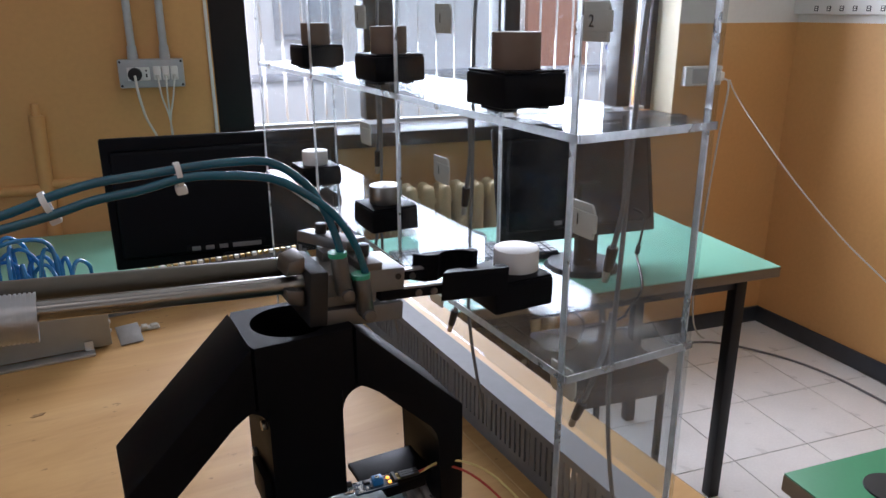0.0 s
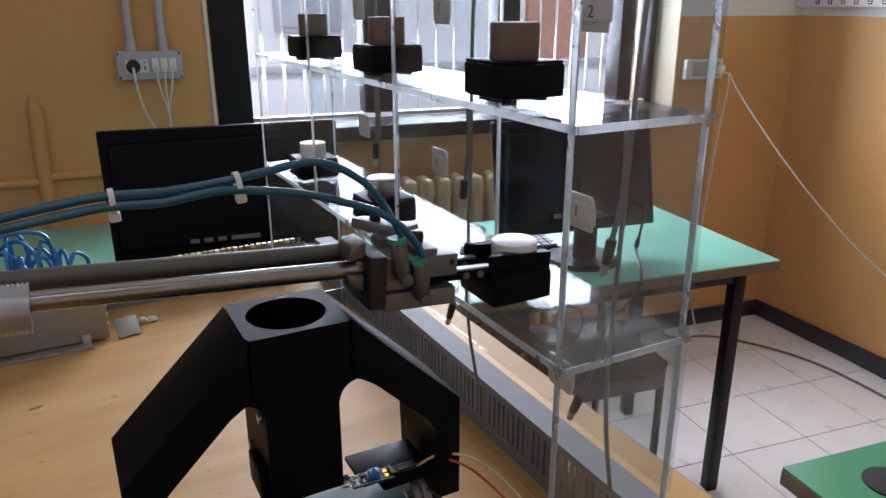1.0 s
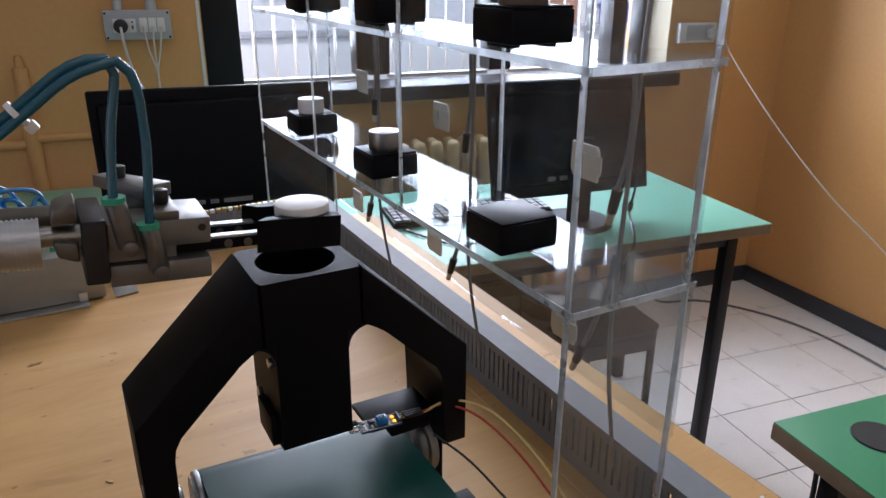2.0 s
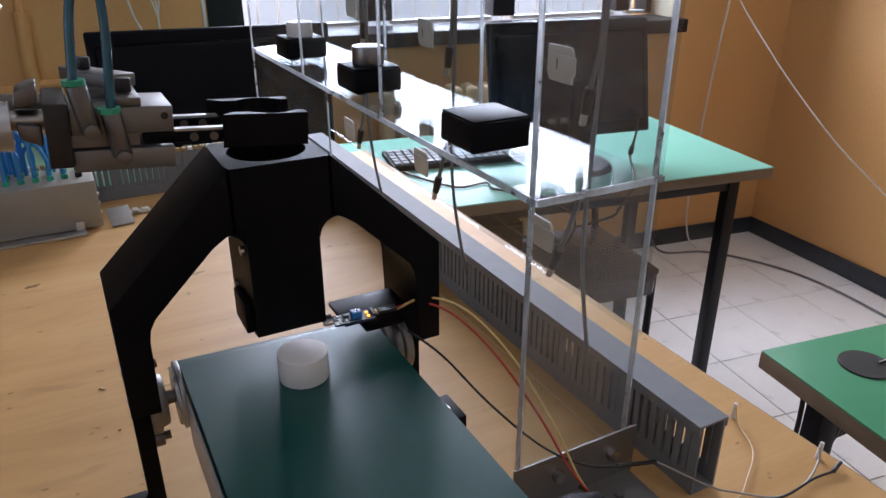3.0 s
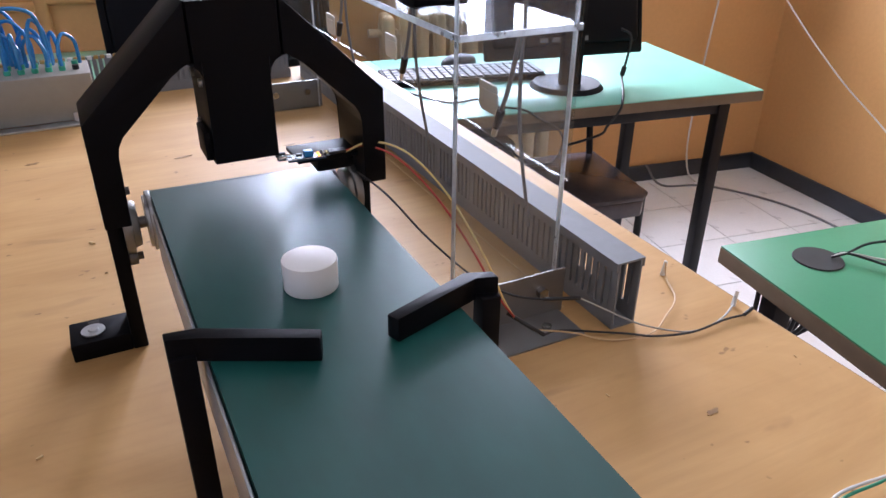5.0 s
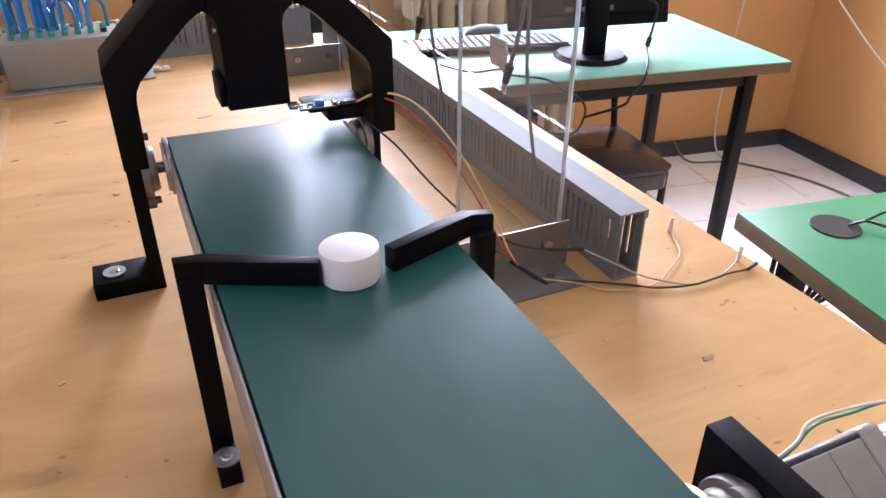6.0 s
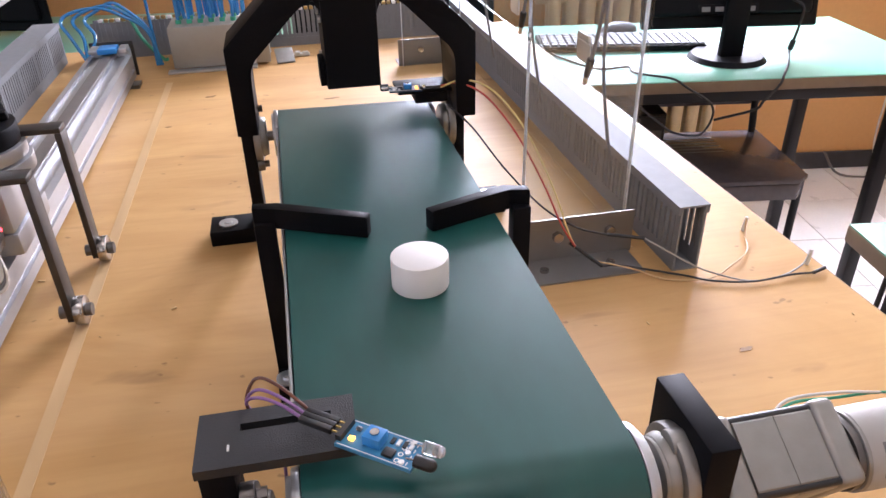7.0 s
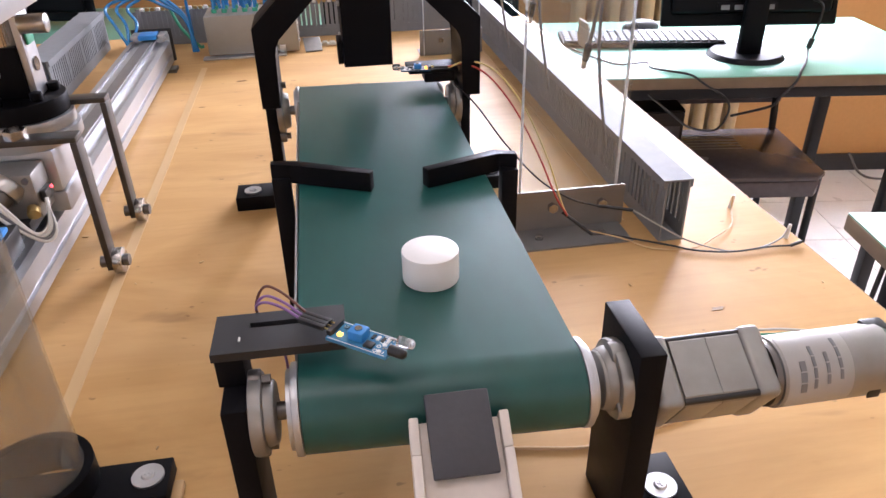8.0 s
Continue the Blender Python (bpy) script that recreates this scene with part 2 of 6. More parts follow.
LEADGREY = mat("grey_white_lead", (0.36, 0.34, 0.30), 0.45)
PALELEAD = mat("pale_lead", (0.60, 0.40, 0.20), 0.45)
BROWN = mat("brown_wire", (0.12, 0.04, 0.02), 0.4)
PURPLE = mat("purple_wire", (0.22, 0.10, 0.26), 0.4)
CREAMPAPER = mat("worn_label_paper", (0.36, 0.345, 0.32), 0.5, metal=0.1, var=0.12, scale=50)
CHUTE = mat("pale_printed_plastic", (0.62, 0.55, 0.48), 0.5, var=0.05, scale=300, bump=0.1, bump_dist=0.0005)
RADIATOR = mat("cream_radiator", (0.66, 0.50, 0.28), 0.4)
SOCKET = mat("grey_socket_box", (0.42, 0.44, 0.45), 0.45)
FACADE = mat("pale_facade", (0.78, 0.77, 0.74), 0.8, var=0.06, big=0.6)
FACADEGREY = mat("grey_shutter", (0.42, 0.43, 0.44), 0.6)
BRICKRED = mat("red_render", (0.42, 0.20, 0.13), 0.8)
PAVE = mat("pale_paving", (0.46, 0.45, 0.42), 0.8, var=0.1, scale=12, big=1.0)
BARS = mat("white_railing_paint", (0.75, 0.76, 0.76), 0.4)
BLUECAR = mat("blue_paint", (0.02, 0.12, 0.55), 0.35)
DARKGLASS = mat("dark_pane", (0.05, 0.06, 0.07), 0.1, bump=0.0)
PINE = mat("worn_strip", (0.58, 0.38, 0.18), 0.5, var=0.15, scale=40, stretch=(1, 0.2, 1))
BRASS = mat("aged_brass", (0.42, 0.30, 0.12), 0.4, 1.0)
LEGSTEEL = mat("dark_flat_bar", (0.075, 0.070, 0.064), 0.40, 0.8, var=0.3, scale=60, bump=0.08)
CAPGREEN = mat("dark_green_plastic", (0.01, 0.07, 0.04), 0.4, var=0.1)
BLUECAP = mat("bright_blue_plastic", (0.015, 0.24, 0.62), 0.35, var=0.08)
BAND = mat("dull_band", (0.27, 0.26, 0.25), 0.45, 0.8, var=0.1)
KNOT = mat("dark_knot", (0.33, 0.185, 0.070), 0.55, var=0.35, scale=300, big=120)
CHIP = mat("wood_chip", (0.62, 0.42, 0.20), 0.8)

# ---- building helpers ----
WM = {}


def thing(name, at, label, category, group="", frame_m=None, kind=""):
    ob = new(name)
    f = frame_m or Matrix.Identity(4)
    ob.matrix_world = f @ Matrix.Translation(at)
    WM[ob] = (ob.matrix_world.copy(), f)
    ob.empty_display_size = 0.02
    return tagged(ob, label, category, group, kind)


def finish(bm, name, material, smooth=38):
    bmesh.ops.recalc_face_normals(bm, faces=bm.faces)
    me = bpy.data.meshes.new(name)
    bm.to_mesh(me)
    bm.free()
    for m in (material if isinstance(material, (list, tuple)) else [material]):
        me.materials.append(m)
    for p in me.polygons:
        p.use_smooth = True
    me.set_sharp_from_angle(angle=radians(smooth))
    return me


def part(name, bm, material, parent, label="", kind=""):
    m, f = WM[parent]
    bmesh.ops.transform(bm, matrix=m.inverted() @ f, verts=bm.verts)
    ob = new(name, finish(bm, name, material))
    ob.parent = parent
    WM[ob] = (m, f)
    return tagged(ob, label, kind=kind)


def solo(name, bm, material, label, category, group="", kind="", frame_m=None, at=(0, 0, 0)):
    f = frame_m or Matrix.Identity(4)
    m = f @ Matrix.Translation(at)
    bmesh.ops.transform(bm, matrix=Matrix.Translation(at).inverted(), verts=bm.verts)
    ob = new(name, finish(bm, name, material))
    ob.matrix_world = m
    WM[ob] = (m, f)
    return tagged(ob, label, category, group, kind)


def nb():
    return bmesh.new()


def bx(bm, x0, x1, y0, y1, z0, z1, bev=0.0, seg=2, m=None, mi=0):
    r = bmesh.ops.create_cube(bm, size=1.0)
    vs = r["verts"]
    for v in vs:
        v.co = Vector(((x0 + x1) / 2 + v.co.x * (x1 - x0), (y0 + y1) / 2 + v.co.y * (y1 - y0), (z0 + z1) / 2 + v.co.z * (z1 - z0)))
    fs = {f for v in vs for f in v.link_faces}
    for f in fs:
        f.material_index = mi
    if bev:
        es = list({e for v in vs for e in v.link_edges})
        rr = bmesh.ops.bevel(bm, geom=es, offset=bev, segments=seg, affect="EDGES", profile=0.5)
        vs = list({v for f in rr["faces"] for v in f.verts} | {v for v in vs if v.is_valid})
    if m is not None:
        bmesh.ops.transform(bm, matrix=m, verts=vs)
    return bm


def cyl(bm, p0, p1, r, r2=None, seg=24, bev=0.0):
    p0, p1 = Vector(p0), Vector(p1)
    d = p1 - p0
    m = Matrix.Translation((p0 + p1) / 2) @ d.to_track_quat("Z", "Y").to_matrix().to_4x4()
    res = bmesh.ops.create_cone(bm, cap_ends=True, segments=seg, radius1=r, radius2=r if r2 is None else r2, depth=d.length, matrix=m)
    if bev:
        es = [e for e in {e for v in res["verts"] for e in v.link_edges} if any(len(f.verts) > 4 for f in e.link_faces)]
        bmesh.ops.bevel(bm, geom=es, offset=bev, segments=2, affect="EDGES", profile=0.5)
    return bm


def tube(bm, p0, p1, ro, ri, seg=32):
    """A hollow round tube with walls."""
    p0, p1 = Vector(p0), Vector(p1)
    q = (p1 - p0).to_track_quat("Z", "Y").to_matrix()
    rings = []
    for p, r in ((p0, ro), (p1, ro), (p1, ri), (p0, ri)):
        rings.append([bm.verts.new(p + q @ Vector((r * math.cos(2 * math.pi * i / seg), r * math.sin(2 * math.pi * i / seg), 0))) for i in range(seg)])
    for a, b in ((0, 1), (1, 2), (2, 3), (3, 0)):
        for i in range(seg):
            bm.faces.new((rings[a][i], rings[a][(i + 1) % seg], rings[b][(i + 1) % seg], rings[b][i]))
    return bm


def prism(bm, poly, axis, a, b, bev=0.0):
    def at(p, w):
        return {"x": (w, p[0], p[1]), "y": (p[0], w, p[1]), "z": (p[0], p[1], w)}[axis]
    lo, hi = [bm.verts.new(at(p, a)) for p in poly], [bm.verts.new(at(p, b)) for p in poly]
    n = len(poly)
    fs = [bm.faces.new(lo), bm.faces.new(hi[::-1])]
    fs += [bm.faces.new((lo[i], lo[(i + 1) % n], hi[(i + 1) % n], hi[i])) for i in range(n)]
    if bev:
        es = list({e for f in fs for e in f.edges})
        bmesh.ops.bevel(bm, geom=es, offset=bev, segments=2, affect="EDGES", profile=0.5)
    return bm


def spline(pts, n=6):
    pts = [Vector(p) for p in pts]
    pp = [pts[0] * 2 - pts[1]] + pts + [pts[-1] * 2 - pts[-2]]
    out = []
    for i in range(1, len(pp) - 2):
        a, b, c, d = pp[i - 1:i + 3]
        for k in range(n):
            t = k / n
            out.append(0.5 * (2 * b + (c - a) * t + (2 * a - 5 * b + 4 * c - d) * t * t + (3 * b - a - 3 * c + d) * t ** 3))
    return out + [pts[-1]]


def pipe(bm, pts, r, seg=8, n=6):
    path = spline(pts, n) if n > 1 else [Vector(p) for p in pts]
    rings, ref = [], Vector((0.13, 0.21, 1)).normalized()
    for i, p in enumerate(path):
        d = (path[min(i + 1, len(path) - 1)] - path[max(i - 1, 0)]).normalized()
        s = d.cross(ref)
        if s.length < 0.05:
            s = d.cross(Vector((1, 0, 0)))
        s.normalize()
        u = s.cross(d)
        ref = u
        rings.append([bm.verts.new(p + r * (math.cos(2 * math.pi * k / seg) * s + math.sin(2 * math.pi * k / seg) * u)) for k in range(seg)])
    for a, b in zip(rings, rings[1:]):
        for k in range(seg):
            bm.faces.new((a[k], a[(k + 1) % seg], b[(k + 1) % seg], b[k]))
    bm.faces.new(rings[0])
    bm.faces.new(rings[-1][::-1])
    return bm


def screw(bm, x, y, z, r=0.009, head=0.005):
    """Washer with a crossed countersunk head, lying flat."""
    cyl(bm, (x, y, z), (x, y, z + 0.0015), r, seg=28)
    cyl(bm, (x, y, z + 0.0015), (x, y, z + 0.003), head, head * 0.8, seg=20)
    bx(bm, x - head * 0.5, x + head * 0.5, y - 0.0005, y + 0.0005, z + 0.003, z + 0.0034)
    bx(bm, x - 0.0005, x + 0.0005, y - head * 0.5, y + head * 0.5, z + 0.003, z + 0.0035)
    return bm


# ---- the room ----
def build_room():
    U0, V0, H = -5.5, -5.2, 3.0
    floor = solo("floor", bx(nb(), U0, 0.42, V0, 0, -0.1, -0.004), GROUT, "pale square ceramic floor tiles with grey joints", "floor", kind="structure", frame_m=ROOM)
    # window wall, split at the paint line, with the opening through it
    zp = 1.35
    bm = nb()
    for a, b, c, d in ((U0, WIN_U0, 0.0, 1.50), (WIN_U1, 0.0, 0.0, zp), (WIN_U0, WIN_U1, 0.0, WIN_Z0 - 0.076)):
        bx(bm, a, b, 0, 0.3, c, d)
    for a, b, c, d in ((U0, WIN_U0, 1.50, H), (WIN_U1, 0.0, zp, H), (WIN_U0, WIN_U1, WIN_Z1, H)):
        bx(bm, a, b, 0, 0.3, c, d, mi=1)
    solo("wall_north", bm, [ORANGE, WHITEWALL], "orange painted wall with white upper part and window", "wall", kind="structure", frame_m=ROOM)
    bm = nb()
    bx(bm, 0, 0.2, V0, 0.3, 0, zp)
    bx(bm, 0, 0.2, V0, 0.3, zp, H, mi=1)
    solo("wall_east", bm, [ORANGE, WHITEWALL], "orange painted wall with white upper part", "wall", kind="structure", frame_m=EAST)
    bm = nb()
    bx(bm, U0, 0.42, V0 - 0.2, V0, 0, zp)
    bx(bm, U0, 0.42, V0 - 0.2, V0, zp, H, mi=1)
    solo("wall_south", bm, [ORANGE, WHITEWALL], "orange painted wall with white upper part", "wall", kind="structure", frame_m=ROOM)
    # the gap in this wall is added, out of view, for the side fill
    bm = nb()
    for a, b in ((V0 - 0.2, -4.2), (-2.4, 0.3)):
        bx(bm, U0 - 0.2, U0, a, b, 0, zp)
        bx(bm, U0 - 0.2, U0, a, b, zp, H, mi=1)
    bx(bm, U0 - 0.2, U0, -4.2, -2.4, 0, 0.6)
    bx(bm, U0 - 0.2, U0, -4.2, -2.4, 2.9, H, mi=1)
    solo("wall_west", bm, [ORANGE, WHITEWALL], "orange painted wall with white upper part", "wall", kind="structure", frame_m=ROOM)
    solo("ceiling", bx(nb(), U0 - 0.2, 0.62, V0 - 0.2, 0.3, H, H + 0.1), CEIL, "plain white ceiling", "ceiling", kind="structure", frame_m=ROOM)
    bm = nb()
    bx(bm, U0, 0, -0.014, -0.001, 0, 0.075, 0.003)
    solo("baseboard", bm, SKIRT, "dark grey skirting board along the wall", "baseboard", kind="structure", frame_m=ROOM)
    bm = nb()
    bx(bm, -0.014, -0.001, V0, -0.016, 0, 0.075, 0.003)
    solo("baseboard", bm, SKIRT, "dark grey skirting board along the wall", "baseboard", kind="structure", frame_m=EAST)
    # plaster moulding and corner strip on the window wall
    bm = nb()
    pipe(bm, [(-2.945, -0.006, 0.3), (-2.945, -0.006, 0.9), (-2.94, -0.006, 1.13)], 0.022, 10)
    cyl(bm, (-2.94, -0.006, 1.12), (-2.94, -0.006, 1.165), 0.014, 0.010)
    pipe(bm, [(-2.93, -0.006, 0.915), (-2.85, -0.006, 0.915), (-2.6, -0.006, 0.915)], 0.014, 10)
    pipe(bm, [(-2.95, -0.006, 0.90), (-3.1, -0.006, 0.90), (-3.5, -0.006, 0.90)], 0.016, 10)
    solo("trim", bm, ORANGE, "orange painted pipe running on the wall", "pipe", kind="structure", frame_m=ROOM @ pose(0.058, 0, -0.027))
    bm = nb()
    bx(bm, -2.364, -2.354, -0.006, -0.001, 0.75, 2.4, 0.001)
    solo("trim", bm, WHITEPL, "thin white corner strip beside the window", "trim", kind="structure", frame_m=ROOM)
    return floor


def build_window():
    v, z0 = 0.15, WIN_Z0 - 0.022

    def w_u(u):
        return -2.35 + 1.0167 * (u + 0.062 * (u + 2.49) + 2.40)
    w = thing("window_1", (-1.53, v + 0.05, z0), "dark framed window with four panes and white bars outside", "window", frame_m=ROOM, kind="structure")
    bm = nb()
    bx(bm, WIN_U0, w_u(-2.292), v, v + 0.09, z0, WIN_Z1, 0.004)
    bx(bm, WIN_U1 - 0.03, WIN_U1, v, v + 0.09, z0, WIN_Z1, 0.004)
    bx(bm, w_u(-2.292), WIN_U1 - 0.03, v, v + 0.09, WIN_Z1 - 0.06, WIN_Z1, 0.004)
    part("window_frame", bm, FRAME, w)
    part("frame_post", bx(nb(), WIN_U0, w_u(-2.30), 0.004, v, z0, WIN_Z1, 0.004), FRAME, w, "wide dark window post")
    for a, b in ((-1.915, -1.80), (-1.43, -1.345), (-0.93, -0.87)):
        part("mullion", bx(nb(), w_u(a), w_u(b), v - 0.01, v + 0.09, z0 + 0.015, WIN_Z1 - 0.06, 0.004), FRAME, w)
    for a, b in ((-2.292, -1.915), (-1.80, -1.43), (-1.345, -0.93), (-0.87, -0.79)):
        part("window_pane", bx(nb(), w_u(a), w_u(b), v + 0.042, v + 0.048, z0 + 0.015, WIN_Z1 - 0.06), GLASS, w).visible_shadow = False
        part("white_bead", bx(nb(), w_u(a), w_u(b), v + 0.005, v + 0.04, z0, z0 + 0.014, 0.002), WHITEPL, w)
    part("window_sill", bx(nb(), WIN_U0 - 0.04, WIN_U1 + 0.04, -0.05, v, WIN_Z0 - 0.075, z0 - 0.002, 0.005), FRAME, w, "dark stone window sill")
    # thin lining coloured as the lit side of the opening
    solo("trim", bx(nb(), WIN_U1 - 0.004, WIN_U1 - 0.0005, 0.001, v - 0.001, z0, WIN_Z1), LITREVEAL, "window reveal lining, bright cream with window light in its colour", "trim", kind="structure", frame_m=ROOM)
    r = thing("window_railing", (-1.53, 0.42, 0.9), "white painted steel bars outside the window", "railing", frame_m=ROOM)
    u = -2.62
    while u < -0.3:
        part("bar", cyl(nb(), (u, 0.42, 0.6), (u, 0.42, 2.5), 0.005, seg=8), BARS, r)
        u += 0.078
    for z in (0.75, 1.62, 2.4):
        part("rail", bx(nb(), -2.7, -0.3, 0.41, 0.43, z, z + 0.02), BARS, r)


def build_radiator():
    r = thing("radiator", (-1.45, -0.11, 0.12), "cream cast radiator with rounded columns under the window", "radiator", frame_m=ROOM)
    for i in range(11):
        u = -1.80 + 0.062 * i
        bm = nb()
        for dv in (-0.055, 0.0):
            bx(bm, u - 0.021, u + 0.021, -0.12 + dv, -0.07 + dv, 0.13, 0.82, 0.019, 3)
        part("column", bm, RADIATOR, r)
    part("pipe", cyl(nb(), (-1.86, -0.10, 0.2), (-1.12, -0.10, 0.2), 0.014), RADIATOR, r)
    part("pipe", cyl(nb(), (-1.86, -0.10, 0.75), (-1.12, -0.10, 0.75), 0.014), RADIATOR, r)
    for u in (-1.80, -1.18):
        part("bracket", bx(nb(), u - 0.01, u + 0.01, -0.11, -0.001, 0.0, 0.20), RADIATOR, r)


def build_outside():
    solo("ground", bx(nb(), -60, 60, 0.35, 80, -0.3, -0.2), PAVE, "pale paved yard outside the window", "ground", kind="structure", frame_m=ROOM)
    h = thing("far_building", (-2, 11, -0.2), "pale rendered building across the yard with shutters", "building", frame_m=ROOM)
    part("wall", bx(nb(), -9, 3.9, 11, 14, -0.2, 6.5), FACADE, h)
    part("wall", bx(nb(), 3.9, 5.2, 10.8, 14, -0.2, 6.5), BRICKRED, h, "reddish rendered wall")
    part("wall", bx(nb(), 5.2, 14, 11, 14, -0.2, 6.5), FACADE, h)
    part("roof", bx(nb(), -9.2, 14.2, 10.7, 14.2, 6.5, 6.8), FACADEGREY, h)
    for u in (-7.0, -4.6, -2.4, -0.3, 4.6, 6.8):
        w = part("window", bx(nb(), u - 0.6, u + 0.6, 10.93, 11.0, 0.9, 2.4), FACADEGREY, h)
        part("pane", bx(nb(), u - 0.5, u - 0.04, 10.9, 10.93, 1.0, 2.3), DARKGLASS if u > 0 else FACADEGREY, w)
        part("pane", bx(nb(), u + 0.04, u + 0.5, 10.9, 10.93, 1.0, 2.3), DARKGLASS if u > 0 else FACADEGREY, w)
    for u in (-6, -3, 0, 5.5):
        part("window", bx(nb(), u - 0.5, u + 0.5, 10.93, 11.0, 3.6, 5.0), FACADEGREY, h)
    low = thing("yard_wall", (-2, 7, -0.2), "low pale concrete yard wall", "wall", frame_m=ROOM)
    part("wall", bx(nb(), -9, 12, 7.0, 7.2, -0.2, 0.55, 0.02), FACADE, low)
    part("coping", bx(nb(), -9, 12, 6.95, 7.25, 0.55, 0.62, 0.01), FACADEGREY, low)
    c = thing("yard_container", (4.5, 8.2, -0.2), "blue plastic waste container in the yard", "container", frame_m=ROOM)
    part("body", bx(nb(), 4.28, 4.72, 8.0, 8.5, -0.12, 0.75, 0.04, 3), BLUECAR, c)
    part("lid", bx(nb(), 4.25, 4.75, 7.97, 8.53, 0.75, 0.84, 0.03, 3), BLUECAR, c)
    for u in (4.36, 4.64):
        part("wheel", cyl(nb(), (u - 0.03, 8.1, -0.13), (u + 0.03, 8.1, -0.13), 0.07), CABLEB, c)


# ---- desks, chairs, screens ----
def desk(name, u0, u1, v0, v1, top, label, group):
    d = thing(name, ((u0 + u1) / 2, (v0 + v1) / 2, 0), label, "desk", group, frame_m=ROOM)
    part("tabletop", bx(nb(), u0, u1, v0, v1, 0.722, 0.75, 0.003), DESKEDGE, d, "beech-edged board")
    part("laminate", bx(nb(), u0 + 0.001, u1 - 0.001, v0 + 0.001, v1 - 0.001, 0.7495, 0.7525, 0.001), top, d)
    i = 0.072
    part("apron", bx(nb(), u0 + i, u1 - i, v0 + i - 0.012, v0 + i + 0.012, 0.675, 0.722, 0.002), TUBEBLACK, d)
    part("apron", bx(nb(), u0 + i, u1 - i, v1 - i - 0.012, v1 - i + 0.012, 0.675, 0.722, 0.002), TUBEBLACK, d)
    part("apron", bx(nb(), u0 + i - 0.012, u0 + i + 0.012, v0 + i, v1 - i, 0.675, 0.722, 0.002), TUBEBLACK, d)
    part("apron", bx(nb(), u1 - i - 0.012, u1 - i + 0.012, v0 + i, v1 - i, 0.675, 0.722, 0.002), TUBEBLACK, d)
    for u in (u0 + i, u1 - i):
        for v in (v0 + i, v1 - i):
            part("leg", bx(nb(), u - 0.018, u + 0.018, v - 0.018, v + 0.018, 0.0, 0.722, 0.004), TUBEBLACK, d)
    return d


def monitor(at, yaw, w, h, z0, tilt, label, post=True):
    """Seen from its back; the panel faces the window."""
    base = ROOM @ pose(at[0], at[1], 0.753, 0, 0, yaw)
    m = thing("monitor", (0, 0, 0), label, "monitor", "monitors on the desks", frame_m=base)
    lean = Matrix.Translation((0, 0, z0 - 0.753)) @ Matrix.Rotation(radians(-tilt), 4, "X")
    bm = bx(nb(), -w / 2, w / 2, -0.006, 0.014, 0, h, 0.006, 3, lean)
    bx(bm, -w / 2 + 0.02, w / 2 - 0.02, -0.022, -0.006, 0.03, h - 0.03, 0.012, 3, lean)
    part("housing", bm, MONITOR, m)
    part("screen", bx(nb(), -w / 2 + 0.012, w / 2 - 0.012, 0.0145, 0.016, 0.02, h - 0.012, 0, 2, lean), DARKGLASS, m)
    bm = nb()
    bx(bm, -w * 0.20, w * 0.14, -0.024, -0.0225, 0.035, 0.058, 0.001, 2, lean)
    part("port_panel", bm, MONITOR, m)
    for k in range(4):
        a = -w * 0.18 + k * 0.035
        part("port", bx(nb(), a, a + 0.022, -0.0265, -0.0242, 0.040, 0.052, 0.001, 2, lean), PORT, m)
    part("type_label", bx(nb(), w * 0.02, w * 0.12, -0.0262, -0.0242, 0.040, 0.052, 0, 2, lean), PORT, m, "small printed type label")
    bm = nb()
    bx(bm, -0.03, 0.03, -0.05, -0.024, 0.0, (0.16 if post else 0.03) + z0 - 0.753, 0.006)
    part("stand", bm, MONITOR, m)
    part("foot", cyl(nb(), (0, -0.02, 0.0), (0, -0.02, 0.012), 0.10, 0.09, 40), MONITOR, m, "glossy round monitor foot")
    return m


def build_keyboard():
    f = ROOM @ pose(-1.735, -0.742, 0.7535, 0, 0, -3)
    k = thing("keyboard", (0, 0, 0), "black computer keyboard on the mint desk", "keyboard", frame_m=f)
    part("case", bx(nb(), -0.225, 0.225, -0.075, 0.075, 0, 0.016, 0.004), MONITOR, k)
    for r in range(5):
        for c in range(20):
            u, v = -0.21 + c * 0.0222, -0.06 + r * 0.026
            part("key", bx(nb(), u - 0.009, u + 0.009, v - 0.010, v + 0.010, 0.0165, 0.022, 0.0015, 1), PORT, k)
    m = ROOM @ pose(-1.70, -0.615, 0.7535, 0, 0, 15)
    mo = thing("computer_mouse", (0, 0, 0), "dark computer mouse beside the keyboard on the mint desk", "mouse", frame_m=m)
    bm = nb()
    bmesh.ops.create_uvsphere(bm, u_segments=20, v_segments=12, radius=1.0, matrix=Matrix.Translation((0, 0, 0.008)) @ Matrix.Diagonal((0.06, 0.033, 0.026, 1)))
    for v in bm.verts:
        v.co.z = max(v.co.z, 0.0)
    part("shell", bm, DARKGREY, mo)


